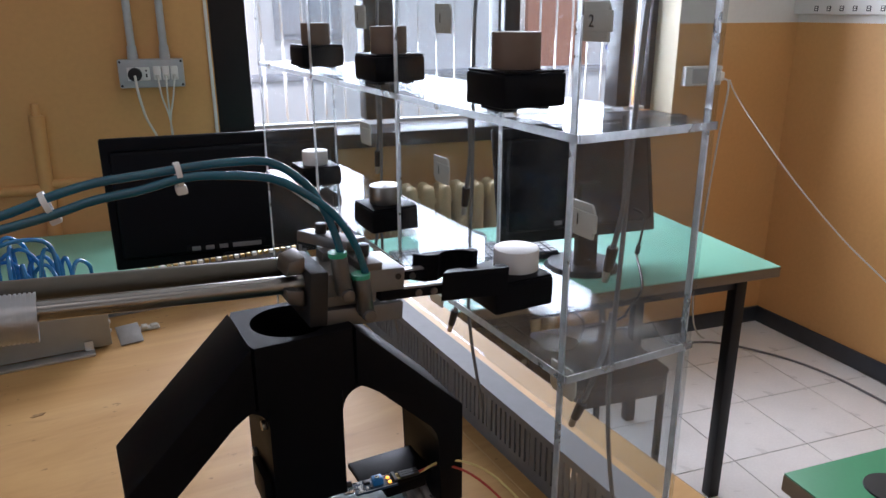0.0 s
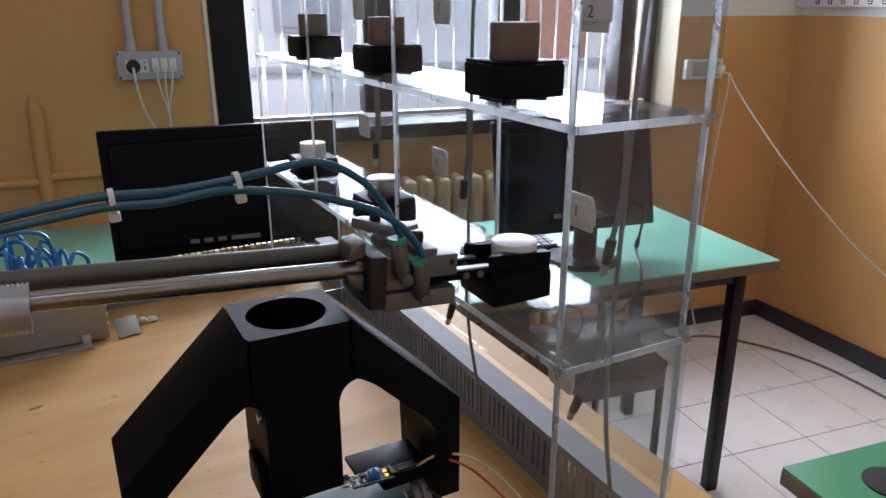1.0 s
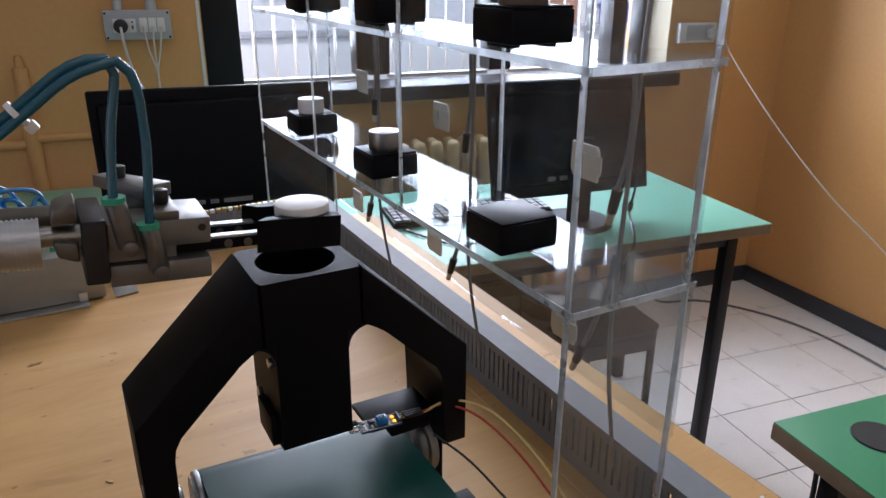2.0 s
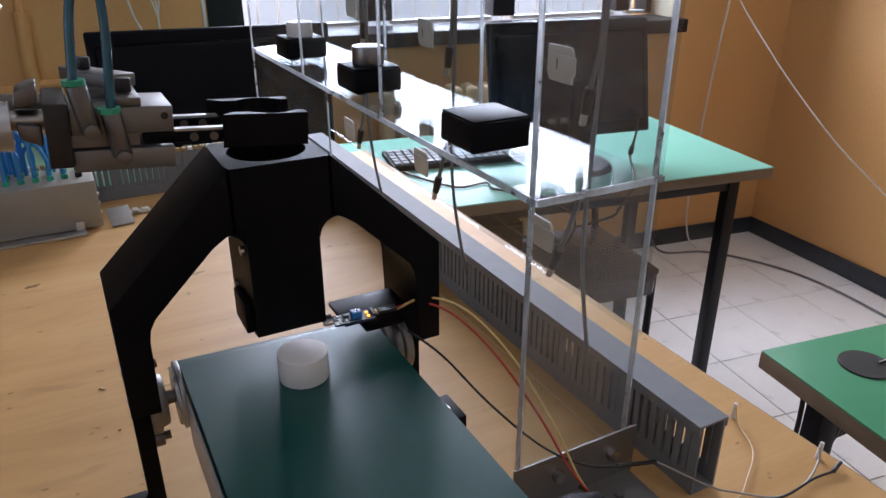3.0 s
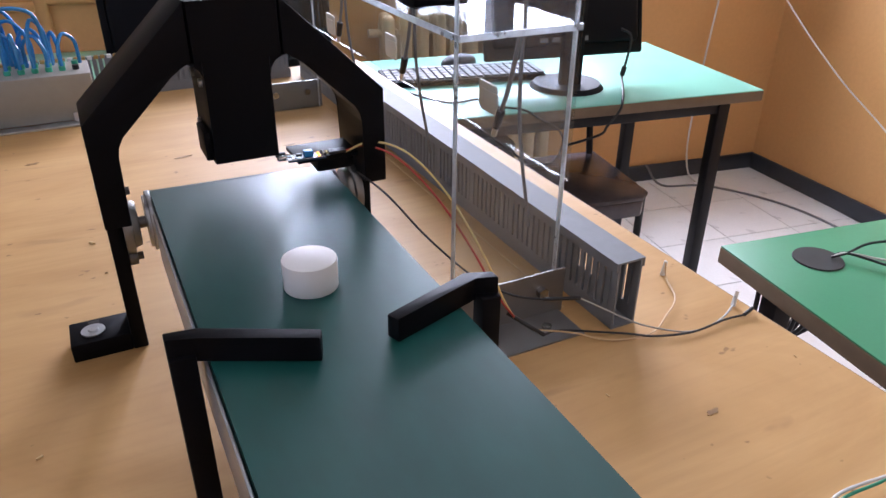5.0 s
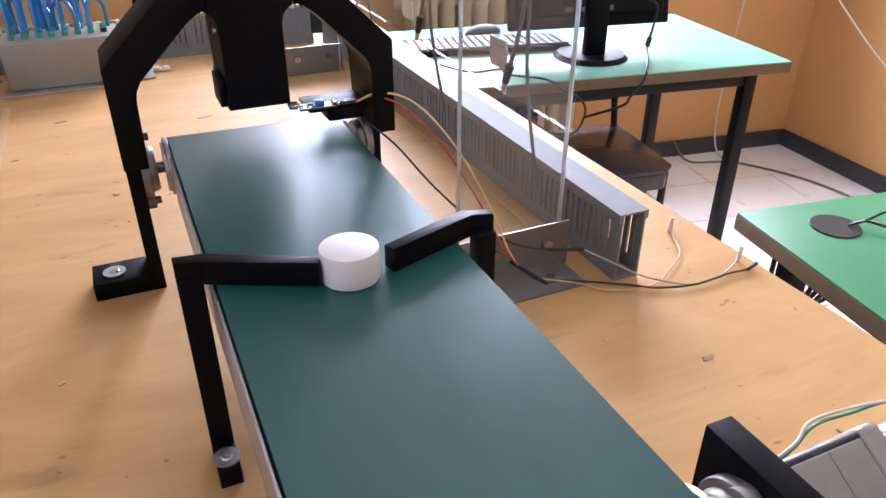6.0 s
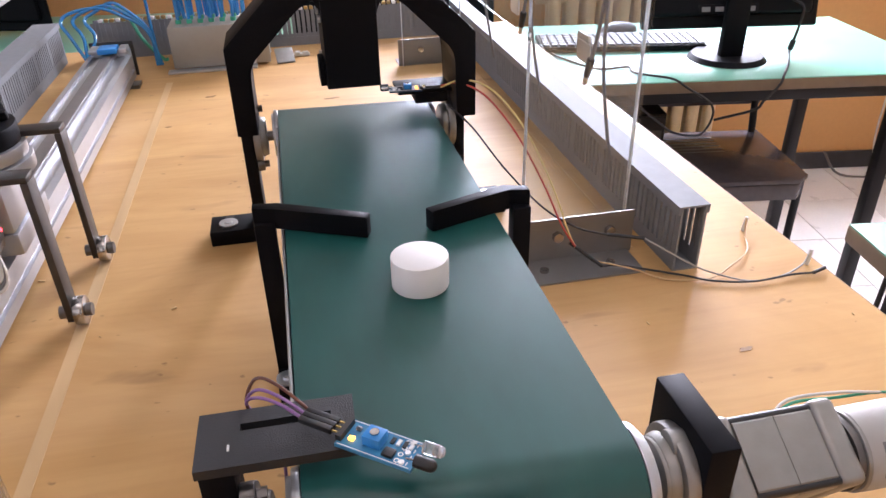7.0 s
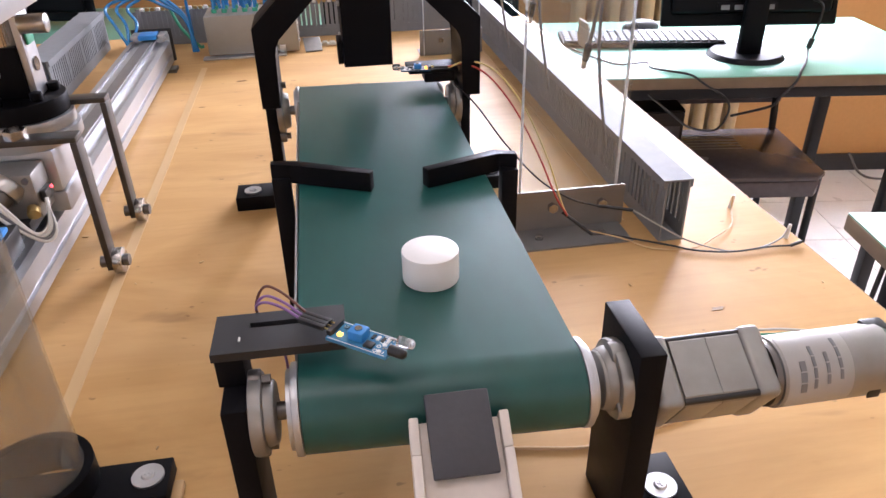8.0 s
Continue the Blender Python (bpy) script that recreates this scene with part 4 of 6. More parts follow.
def build_hopper():
    """Black arch with the drop tube over the far end of the belt."""
    h = thing("drop_hopper", (0.078, 0.145, B), "black printed drop hopper arch with round tube opening", "hopper")
    y0, y1, zt, cx = 0.113, 0.178, 1.207, 0.0775
    T = 0.0345
    R = 0.0265
    # legs and shoulders: one outline for each side, thick in y
    for s in (-1, 1):
        poly = [(cx + s * d, z) for d, z in ((T, zt), (0.1165, 1.127), (0.1165, 1.044), (0.097, 1.044), (0.097, 1.100), (0.0955, 1.108), (0.0905, 1.115), (0.050, 1.155), (0.0455, 1.1595), (0.041, 1.1625), (T, 1.1634))]
        part("arm", prism(nb(), poly, "y", y0, y1, 0.001), BLACK, h)
    # head with a real round hole through it
    bm = nb()
    seg = 48
    ang = [2 * math.pi * k / seg for k in range(seg)]
    cy = (y0 + y1) / 2
    hx, hy = T, (y1 - y0) / 2

    def rim(a):
        c, s = math.cos(a), math.sin(a)
        k = min(hx / abs(c) if abs(c) > 1e-6 else 9, hy / abs(s) if abs(s) > 1e-6 else 9)
        return cx + k * c, cy + k * s
    levels = (zt, 1.163)
    out = [[bm.verts.new((*rim(a), z)) for a in ang] for z in levels]
    inn = [[bm.verts.new((cx + R * math.cos(a), cy + R * math.sin(a), z)) for a in ang] for z in levels]
    for i in range(seg):
        j = (i + 1) % seg
        bm.faces.new((out[0][i], out[0][j], inn[0][j], inn[0][i]))
        bm.faces.new((out[1][i], out[1][j], inn[1][j], inn[1][i]))
        bm.faces.new((out[0][i], out[0][j], out[1][j], out[1][i]))
        bm.faces.new((inn[0][i], inn[0][j], inn[1][j], inn[1][i]))
    part("head", bm, BLACK, h)
    bm = nb()
    hw, r2 = 0.0255, 0.0205
    zl = (1.1635, 1.083)

    def rim2(a):
        c, s = math.cos(a), math.sin(a)
        k = min(hw / abs(c) if abs(c) > 1e-6 else 9, hy / abs(s) if abs(s) > 1e-6 else 9)
        return cx + k * c - 0.002, cy + k * s
    out = [[bm.verts.new((*rim2(a), z)) for a in ang] for z in zl]
    inn = [[bm.verts.new((cx - 0.002 + r2 * math.cos(a), cy + r2 * math.sin(a), z)) for a in ang] for z in zl]
    for i in range(seg):
        j = (i + 1) % seg
        bm.faces.new((out[0][i], out[0][j], inn[0][j], inn[0][i]))
        bm.faces.new((out[1][i], out[1][j], inn[1][j], inn[1][i]))
        bm.faces.new((out[0][i], out[0][j], out[1][j], out[1][i]))
        bm.faces.new((inn[0][i], inn[0][j], inn[1][j], inn[1][i]))
    part("tube", bm, BLACK, h)
    for s in (-1, 1):
        x = cx - 0.002 + s * 0.0255
        fil = [(x, 1.1634), (x + s * 0.0135, 1.1634)] + [(x + s * 0.0135 * (1 - math.sin(a)), 1.1634 - 0.0135 * (1 - math.cos(a)) - 0.0002) for a in [math.pi / 2 * k / 6 for k in range(1, 7)]]
        part("fillet", prism(nb(), fil, "y", y0, y1), BLACK, h)
    # split clamp with screws on the tube's side
    part("clamp", bx(nb(), 0.0445, 0.0498, 0.118, 0.150, 1.085, 1.108, 0.001), BLACK, h)
    for y, z in ((0.124, 1.146), (0.124, 1.097), (0.160, 1.146), (0.160, 1.105)):
        part("screw", cyl(nb(), (0.0475, y, z), (0.0500, y, z), 0.0034, seg=14), STEEL, h)
    for z in (1.05, 1.075):
        part("screw", cyl(nb(), (-0.0395, 0.128, z), (-0.0388, 0.128, z), 0.003, seg=12), STEEL, h)
    return h


def sensor_board(name, m, pcb, lit, label):
    """Small infrared obstacle sensor; local x runs from the pins to the two lamps."""
    s = thing(name, (0, 0, 0), label, "sensor", "infrared sensor boards", frame_m=m)
    part("circuit_board", bx(nb(), -0.016, 0.016, -0.007, 0.007, 0, 0.0015), pcb, s)
    part("trimmer", bx(nb(), -0.006, 0.0015, -0.0035, 0.0035, 0.0015, 0.0062, 0.0004), BLUEPOT, s)
    part("trimmer_screw", cyl(nb(), (-0.0022, 0, 0.0062), (-0.0022, 0, 0.0069), 0.0018, seg=12), CHROME, s)
    for y in (-0.0025, 0.003):
        part("indicator", bx(nb(), -0.0122, -0.0098, y - 0.001, y + 0.001, 0.0015, 0.0026, 0.0003), AMBER if y < 0 or lit > 1 else CLEARLED, s)
    part("chip", bx(nb(), 0.003, 0.0075, -0.0052, -0.0012, 0.0015, 0.0029, 0.0002), CABLEB, s)
    for i in range(4):
        part("resistor", bx(nb(), 0.003 + i * 0.0026, 0.0044 + i * 0.0026, 0.0015, 0.0045, 0.0015, 0.0022), WHITEPL if i % 2 else CABLEB, s)
    for i in range(3):
        part("solder_pad", cyl(nb(), (0.0115, -0.005 + i * 0.005, 0.0015), (0.0115, -0.005 + i * 0.005, 0.0022), 0.0011, seg=10), WHITEPL, s)
    for y, mm in ((-0.0036, CABLEB), (0.0036, CLEARLED)):
        bm = nb()
        cyl(bm, (0.0165, y, 0.0036), (0.0225, y, 0.0036), 0.0025, seg=16)
        bmesh.ops.create_uvsphere(bm, u_segments=14, v_segments=8, radius=0.0025, matrix=Matrix.Translation((0.0225, y, 0.0036)))
        part("lamp", bm, mm, s, "clear infrared lamp" if mm is CLEARLED else "black infrared receiver")
        part("lamp_leg", cyl(nb(), (0.0125, y, 0.003), (0.0168, y, 0.0036), 0.0004, seg=6), CHROME, s)
    for i in range(4):
        y = -0.0048 + i * 0.0032
        part("print_ring", tube(nb(), (0.0093, y, 0.0015), (0.0093, y, 0.0017), 0.0011, 0.0007, 12), WHITEPL, s)
        part("print_bar", bx(nb(), 0.0132, 0.0136, y - 0.0008, y + 0.0008, 0.0015, 0.0017), WHITEPL, s)
    for y in (-0.0066, 0.0063):
        part("print_line", bx(nb(), -0.0150, 0.0150, y, y + 0.0003, 0.0015, 0.0017), WHITEPL, s)
    part("pin_header", bx(nb(), -0.0165, -0.0142, -0.0052, 0.0052, 0.0015, 0.004), CABLEB, s)
    for i in range(3):
        y = -0.0026 + i * 0.0026
        part("pin", bx(nb(), -0.0215, -0.0155, y - 0.0003, y + 0.0003, 0.0024, 0.003), GOLD, s)
        part("jumper_plug", bx(nb(), -0.0345, -0.0195, y - 0.0012, y + 0.0012, 0.0014, 0.0038, 0.0003), CABLEB, s)
    return s


def build_sensors():
    # under the hopper: pale plate on the belt's right side with its sensor pointing to the tube
    p = thing("sensor_plate", (0.15, 0.135, 1.062), "black printed sensor plate fixed to the hopper leg", "bracket", "sensor holders")
    part("plate", bx(nb(), 0.118, 0.172, 0.122, 0.160, 1.068, 1.072, 0.0008), BLACK, p)
    part("rib", bx(nb(), 0.135, 0.1685, 0.124, 0.150, 1.057, 1.068, 0.002), BLACK, p)
    sensor_board("distance_sensor", pose(0.1255, 0.124, 1.0725, 0, 0, 180 - 4), PCBDARK, 2, "dark infrared sensor board with two lit amber lamps")
    # at the near end: rough slotted holder with the blue board
    h = thing("sensor_holder", (-0.01, -0.345, 1.066), "rough black printed slotted sensor holder", "bracket", "sensor holders")
    m = pose(-0.0078, -0.3160, 1.0625, 0, 0, -1)
    slot = [(-0.016, 0.0035), (-0.016, 0.0080), (0.024, 0.0080), (0.024, 0.0035)]
    bm = nb()
    lo, hi = [], []
    for z, ring in ((0.0, lo), (0.005, hi)):
        for loop in ([(-0.0345, -0.0172), (-0.0345, 0.0172), (0.0345, 0.0172), (0.0345, -0.0172)], slot):
            ring.append([bm.verts.new(m @ Vector((x, y, z))) for x, y in loop])
    for k in range(4):
        n = (k + 1) % 4
        for ring in (lo, hi):
            bm.faces.new((ring[0][k], ring[0][n], ring[1][n], ring[1][k]))
        for q in (0, 1):
            bm.faces.new((lo[q][k], lo[q][n], hi[q][n], hi[q][k]))
    part("arm", bm, BLACKGRAIN, h)
    part("cheek", bx(nb(), -0.0335, -0.0185, -0.0165, 0.0165, -0.0175, 0.0, 0.001, 2, m), BLACK, h)
    part("chip_mark", bx(nb(), -0.021, -0.020, -0.008, -0.0045, 0.005, 0.0055, 0, 2, m), WHITEPL, h)
    sensor_board("distance_sensor", pose(0.0355, -0.3375, 1.0690, 0, 0, -38) @ Matrix.Scale(1.14, 4), PCB, 1, "blue infrared sensor board with a lit amber lamp")
    for i, (mm, dz) in enumerate(((PURPLE, 0.0), (PURPLE, 0.002), (BROWN, 0.006))):
        a = 0.003 * i
        cable("jumper_wire", [(0.005 + a * 0.5, -0.3165 + a * 0.8, 1.0715), (-0.005, -0.308 + a, 1.075 + dz), (-0.015, -0.302 + a, 1.076 + dz), (-0.021, -0.296, 1.068), (-0.015, -0.292, 1.050), (-0.009, -0.296, 1.030), (-0.010, -0.314, 1.01)], 0.0008, mm, "thin jumper wire from the sensor board", "jumper wires")


def gate(s, tip, knee, root, label):
    """Guide arm over the belt on its own post; the arm bends at the knee. s: -1 or 1, the side of the belt."""
    g = thing("guide_gate", (root[0], root[1], B), label, "guide arm", "black guide arms")
    z0, z1 = 1.0526, 1.0680
    w = 0.0090
    (tx, ty), (kx, ky), (rx, ry) = tip, knee, root
    poly = [(rx, ry), (kx, ky), (tx, ty), (tx + s * 0.0035, ty - w), (kx + s * 0.003, ky - w), (rx, ry - w)]
    part("arm", prism(nb(), poly, "z", z0, z1, 0.001), BLACK, g)
    x0, x1 = sorted((rx, kx + s * 0.0035))
    part("post", bx(nb(), x0, x1, ry - w - 0.004, ry - 0.0005, B, z0 + 0.004, 0.001), BLACK, g)
    part("foot", bx(nb(), x0, x1, ry - w - 0.030, ry - w - 0.0042, B, B + 0.014, 0.001), BLACK, g)
    part("washer_screw", screw(nb(), (x0 + x1) / 2, ry - w - 0.0185, B + 0.0142, 0.0088, 0.004), ZINC, g)


def build_chute():
    c = thing("exit_chute", (0.074, -0.42, B), "pale printed exit chute with dark landing pad at the belt end", "chute")
    m = pose(0.0792, -0.3665, 1.0370, 30, 0, -3)
    part("bed", bx(nb(), -0.0205, 0.0205, -0.16, -0.002, -0.006, 0.0, 0.001, 2, m), CHUTE, c)
    for s in (-1, 1):
        a, b = sorted((s * 0.0205, s * 0.0255))
        part("side_wall", bx(nb(), a, b, -0.019, 0.0, -0.010, 0.004, 0.0008, 2, m), CHUTE, c)
        part("side_wall", bx(nb(), a, b, -0.16, -0.0195, -0.010, 0.006, 0.0008, 2, m), CHUTE, c)
    part("post", bx(nb(), 0.064, 0.092, -0.405, -0.392, B, 1.010, 0.001), CHUTE, c)
    part("post", bx(nb(), 0.058, 0.086, -0.500, -0.488, B, 0.956, 0.001), CHUTE, c)
    part("dark_pad", bx(nb(), -0.0165, 0.0165, -0.0425, 0.0, 0.0, 0.004, 0.001, 2, pose(0.0790, -0.3590, 1.0455, 31, 0, -1)), DARKGREY, c, "dark grey landing pad")


def build_axis():
    a = thing("linear_axis", (-0.30, 0.3, B), "long aluminium profile linear axis on the board", "linear axis")
    x1, x0 = -0.252, -0.323
    prof = [(x0, 0.0), (x1, 0.0), (x1, 0.012), (x1 - 0.004, 0.013), (x1 - 0.004, 0.018), (x1, 0.019), (x1, 0.038), (x1 - 0.008, 0.040), (x1 - 0.008, 0.036), (x1 - 0.024, 0.036), (x1 - 0.024, 0.042), (x0 + 0.022, 0.042), (x0 + 0.022, 0.036), (x0 + 0.008, 0.036), (x0 + 0.008, 0.040), (x0, 0.040)]
    part("profile", prism(nb(), [(x, B + 0.006 + z) for x, z in prof], "y", -0.42, 0.800), ALU, a)
    part("cover_band", bx(nb(), x0 + 0.026, x1 - 0.028, -0.42, 0.800, B + 0.0482, B + 0.0495), BAND, a, "dull steel cover band")
    bm = bx(nb(), x0 + 0.004, x1 - 0.004, 0.8002, 0.823, B + 0.004, B + 0.052, 0.002)
    part("end_cap", bm, ALU, a)
    part("end_block", bx(nb(), x0 + 0.02, x1 - 0.02, 0.778, 0.812, B + 0.0522, B + 0.061, 0.001), BLUECAP, a, "blue plastic end block")
    part("end_plate", bx(nb(), x0 - 0.001, x1 + 0.001, 0.8232, 0.827, B + 0.001, B + 0.0625, 0.001), CABLEB, a, "black end plate")
    for x in (x0 + 0.0115, x1 - 0.0115):
        part("lug", bx(nb(), x - 0.007, x + 0.007, 0.783, 0.818, B + 0.0522, B + 0.059, 0.0015), ALU, a)
    part("foot", bx(nb(), x1 - 0.006, x1 + 0.012, 0.74, 0.77, B, B + 0.0058), DARKMETAL, a)
    part("foot", bx(nb(), x0, x1, -0.35, -0.30, B, B + 0.0058), DARKMETAL, a)
    # second lower rail end near the clear tube
    part("near_block", bx(nb(), -0.318, -0.262, -0.045, 0.005, B + 0.05, B + 0.075, 0.002), CABLEB, a)
    part("near_cap", bx(nb(), -0.315, -0.265, -0.043, -0.01, B + 0.0752, B + 0.080, 0.001), BLUECAP, a)


CARX, CARY = -0.275, 0.085


def build_carriage():
    c = thing("axis_carriage", (CARX, CARY, B + 0.05), "carriage with rotary table and roller legs on the axis", "carriage", )
    z = B + 0.05
    part("slide_plate", bx(nb(), CARX - 0.045, CARX + 0.036, CARY - 0.010, CARY + 0.085, z + 0.0005, z + 0.022, 0.002), ALU, c)
    part("base_block", bx(nb(), CARX - 0.045, CARX + 0.034, CARY - 0.010, CARY + 0.072, z + 0.0222, z + 0.066, 0.003), ALU, c)
    tx, ty = CARX, CARY + 0.035
    bm = nb()
    cyl(bm, (tx, ty, z + 0.066), (tx, ty, z + 0.079), 0.052, seg=56, bev=0.001)
    cyl(bm, (tx, ty, z + 0.080), (tx, ty, z + 0.092), 0.049, seg=56, bev=0.001)
    part("turntable", bm, ALU, c)
    part("top_flange", cyl(nb(), (tx, ty, z + 0.092), (tx, ty, z + 0.110), 0.046, seg=56, bev=0.0015), BLACK, c, "black rotary flange")
    for k in range(6):
        a = radians(20 + 60 * k)
        part("cap_screw", cyl(nb(), (tx + 0.035 * math.cos(a), ty + 0.035 * math.sin(a), z + 0.110), (tx + 0.035 * math.cos(a), ty + 0.035 * math.sin(a), z + 0.118), 0.006, seg=16, bev=0.001), BLACK, c)
    part("column", bx(nb(), tx - 0.022, tx + 0.02, ty - 0.018, ty + 0.018, z + 0.110, z + 0.160, 0.002), BLACK, c)
    part("column_side", bx(nb(), tx + 0.0202, tx + 0.027, ty - 0.016, ty + 0.016, z + 0.110, z + 0.2005, 0.001), ALU, c)
    part("white_mark", cyl(nb(), (tx - 0.005, ty - 0.0195, z + 0.135), (tx - 0.005, ty - 0.018, z + 0.135), 0.004, seg=18), WHITEPL, c)
    part("bolt", cyl(nb(), (tx + 0.027, ty, z + 0.140), (tx + 0.0285, ty, z + 0.140), 0.007, seg=20), CHROME, c)
    part("clamp_ring", cyl(nb(), (tx + 0.005, ty, z + 0.160), (tx + 0.005, ty, z + 0.2005), 0.015, seg=28), CHROME, c)
    part("clamp_barrel", cyl(nb(), (tx + 0.027, ty - 0.012, z + 0.180), (tx + 0.052, ty - 0.012, z + 0.180), 0.009, seg=20, bev=0.001), STEEL, c)
    part("green_tape", bx(nb(), tx + 0.0272, tx + 0.030, ty - 0.010, ty + 0.008, z + 0.160, z + 0.172, 0.001), GREENRING, c)
    xl = -0.197
    for y in (0.141, 0.028):
        leg = part("roller_leg", bx(nb(), CARX + 0.005, xl, y - 0.010, y + 0.010, z + 0.0925, z + 0.098, 0.001), LEGSTEEL, c, "bent steel flat bar leg")
        part("leg_drop", prism(nb(), [(xl - 0.006, z + 0.0924), (xl, z + 0.0924), (xl + 0.001, B + 0.008), (xl - 0.005, B + 0.008)], "y", y - 0.010, y + 0.010, 0.0006), LEGSTEEL, leg)
        part("hex_bolt", cyl(nb(), (xl - 0.052, y, z + 0.098), (xl - 0.052, y, z + 0.106), 0.010, seg=6), CHROME, leg)
        rl = part("roller", cyl(nb(), (xl + 0.001, y, B + 0.0135), (xl + 0.010, y, B + 0.0135), 0.0133, seg=32, bev=0.001), CHROME, c, "steel ball bearing roller")
        part("axle", cyl(nb(), (xl - 0.012, y, B + 0.0135), (xl + 0.015, y, B + 0.0135), 0.006, seg=16), DARKMETAL, rl)
    part("lift_housing", bx(nb(), -0.33, -0.222, 0.0, 0.25, 1.166, 1.212, 0.003), ALU, c, "pale anodised lift housing")
    # valve actuator with thin cables in front of the block
    y = CARY - 0.012
    part("valve_body", bx(nb(), -0.318, -0.250, y - 0.040, y, z + 0.014, z + 0.060, 0.003), CAST, c)
    part("valve_foot", bx(nb(), -0.300, -0.262, y - 0.046, y, z + 0.0005, z + 0.0138, 0.002), CABLEB, c)
    part("valve_nose", cyl(nb(), (-0.276, y - 0.038, z + 0.046), (-0.305, y - 0.075, z + 0.020), 0.0125, seg=24, bev=0.001), DARKMETAL, c)
    part("valve_collar", cyl(nb(), (-0.272, y - 0.033, z + 0.050), (-0.279, y - 0.042, z + 0.0435), 0.0155, seg=24, bev=0.001), STEEL, c)
    part("plug", cyl(nb(), (-0.256, y - 0.041, z + 0.026), (-0.254, y - 0.050, z + 0.023), 0.006, seg=16, bev=0.001), BRASS, c)
    part("sensor_clip", bx(nb(), -0.2495, -0.244, y - 0.034, y - 0.012, z + 0.028, z + 0.040, 0.001), CABLEB, c)
    part("indicator", cyl(nb(), (-0.2439, y - 0.018, z + 0.038), (-0.2425, y - 0.018, z + 0.038), 0.0016, seg=8), REDLED, c)
    for x, zz in ((-0.312, 0.054), (-0.256, 0.054), (-0.256, 0.020)):
        part("cap_screw", cyl(nb(), (x, y - 0.0425, z + zz), (x, y - 0.040, z + zz), 0.0032, seg=14), DARKMETAL, c)
    for k in range(4):
        o = 0.0042 * k
        part("thin_cable", pipe(nb(), [(-0.325, y - 0.050, z + 0.066 + o), (-0.292, y - 0.058, z + 0.062 - o), (-0.272, y - 0.064 - o * 0.4, z + 0.040 - o), (-0.254 + o * 0.5, y - 0.062, z + 0.010 - o * 0.7), (-0.243 + o * 0.4, y - 0.052, z + 0.012 - o * 0.5), (-0.243, y - 0.040, z + 0.028), (-0.246, y - 0.030, z + 0.033)], 0.0017, 8), CABLEG if k == 2 else CABLEW, c)
    part("zip_tie", tube(nb(), (-0.297, y - 0.057, z + 0.060), (-0.293, y - 0.0575, z + 0.0595), 0.010, 0.008, 16), WHITEPL, c)


def build_tube_magazine():
    m = thing("tube_magazine", (-0.205, -0.215, B), "clear plastic tube standing in a black printed base", "magazine", frame_m=pose(0.007, -0.03, 0))
    part("base_plate", bx(nb(), -0.25, -0.106, -0.258, -0.224, B, B + 0.012, 0.001), BLACK, m)
    part("socket", tube(nb(), (-0.187, -0.240, B), (-0.187, -0.240, B + 0.03), 0.036, 0.0302, 44), BLACK, m)
    ob = part("clear_tube", tube(nb(), (-0.187, -0.240, B + 0.002), (-0.187, -0.240, B + 0.26), 0.030, 0.0285, 44), TUBECLEAR, m, "clear smoky plastic tube")
    ob.visible_shadow = False
    part("washer_screw", screw(nb(), -0.120, -0.240, B + 0.0122, 0.0105, 0.0045), ZINC, m)
    part("wood_offcut", bx(nb(), -0.105, -0.098, -0.268, -0.240, B, B + 0.006, 0.001), PLYEDGE, m)


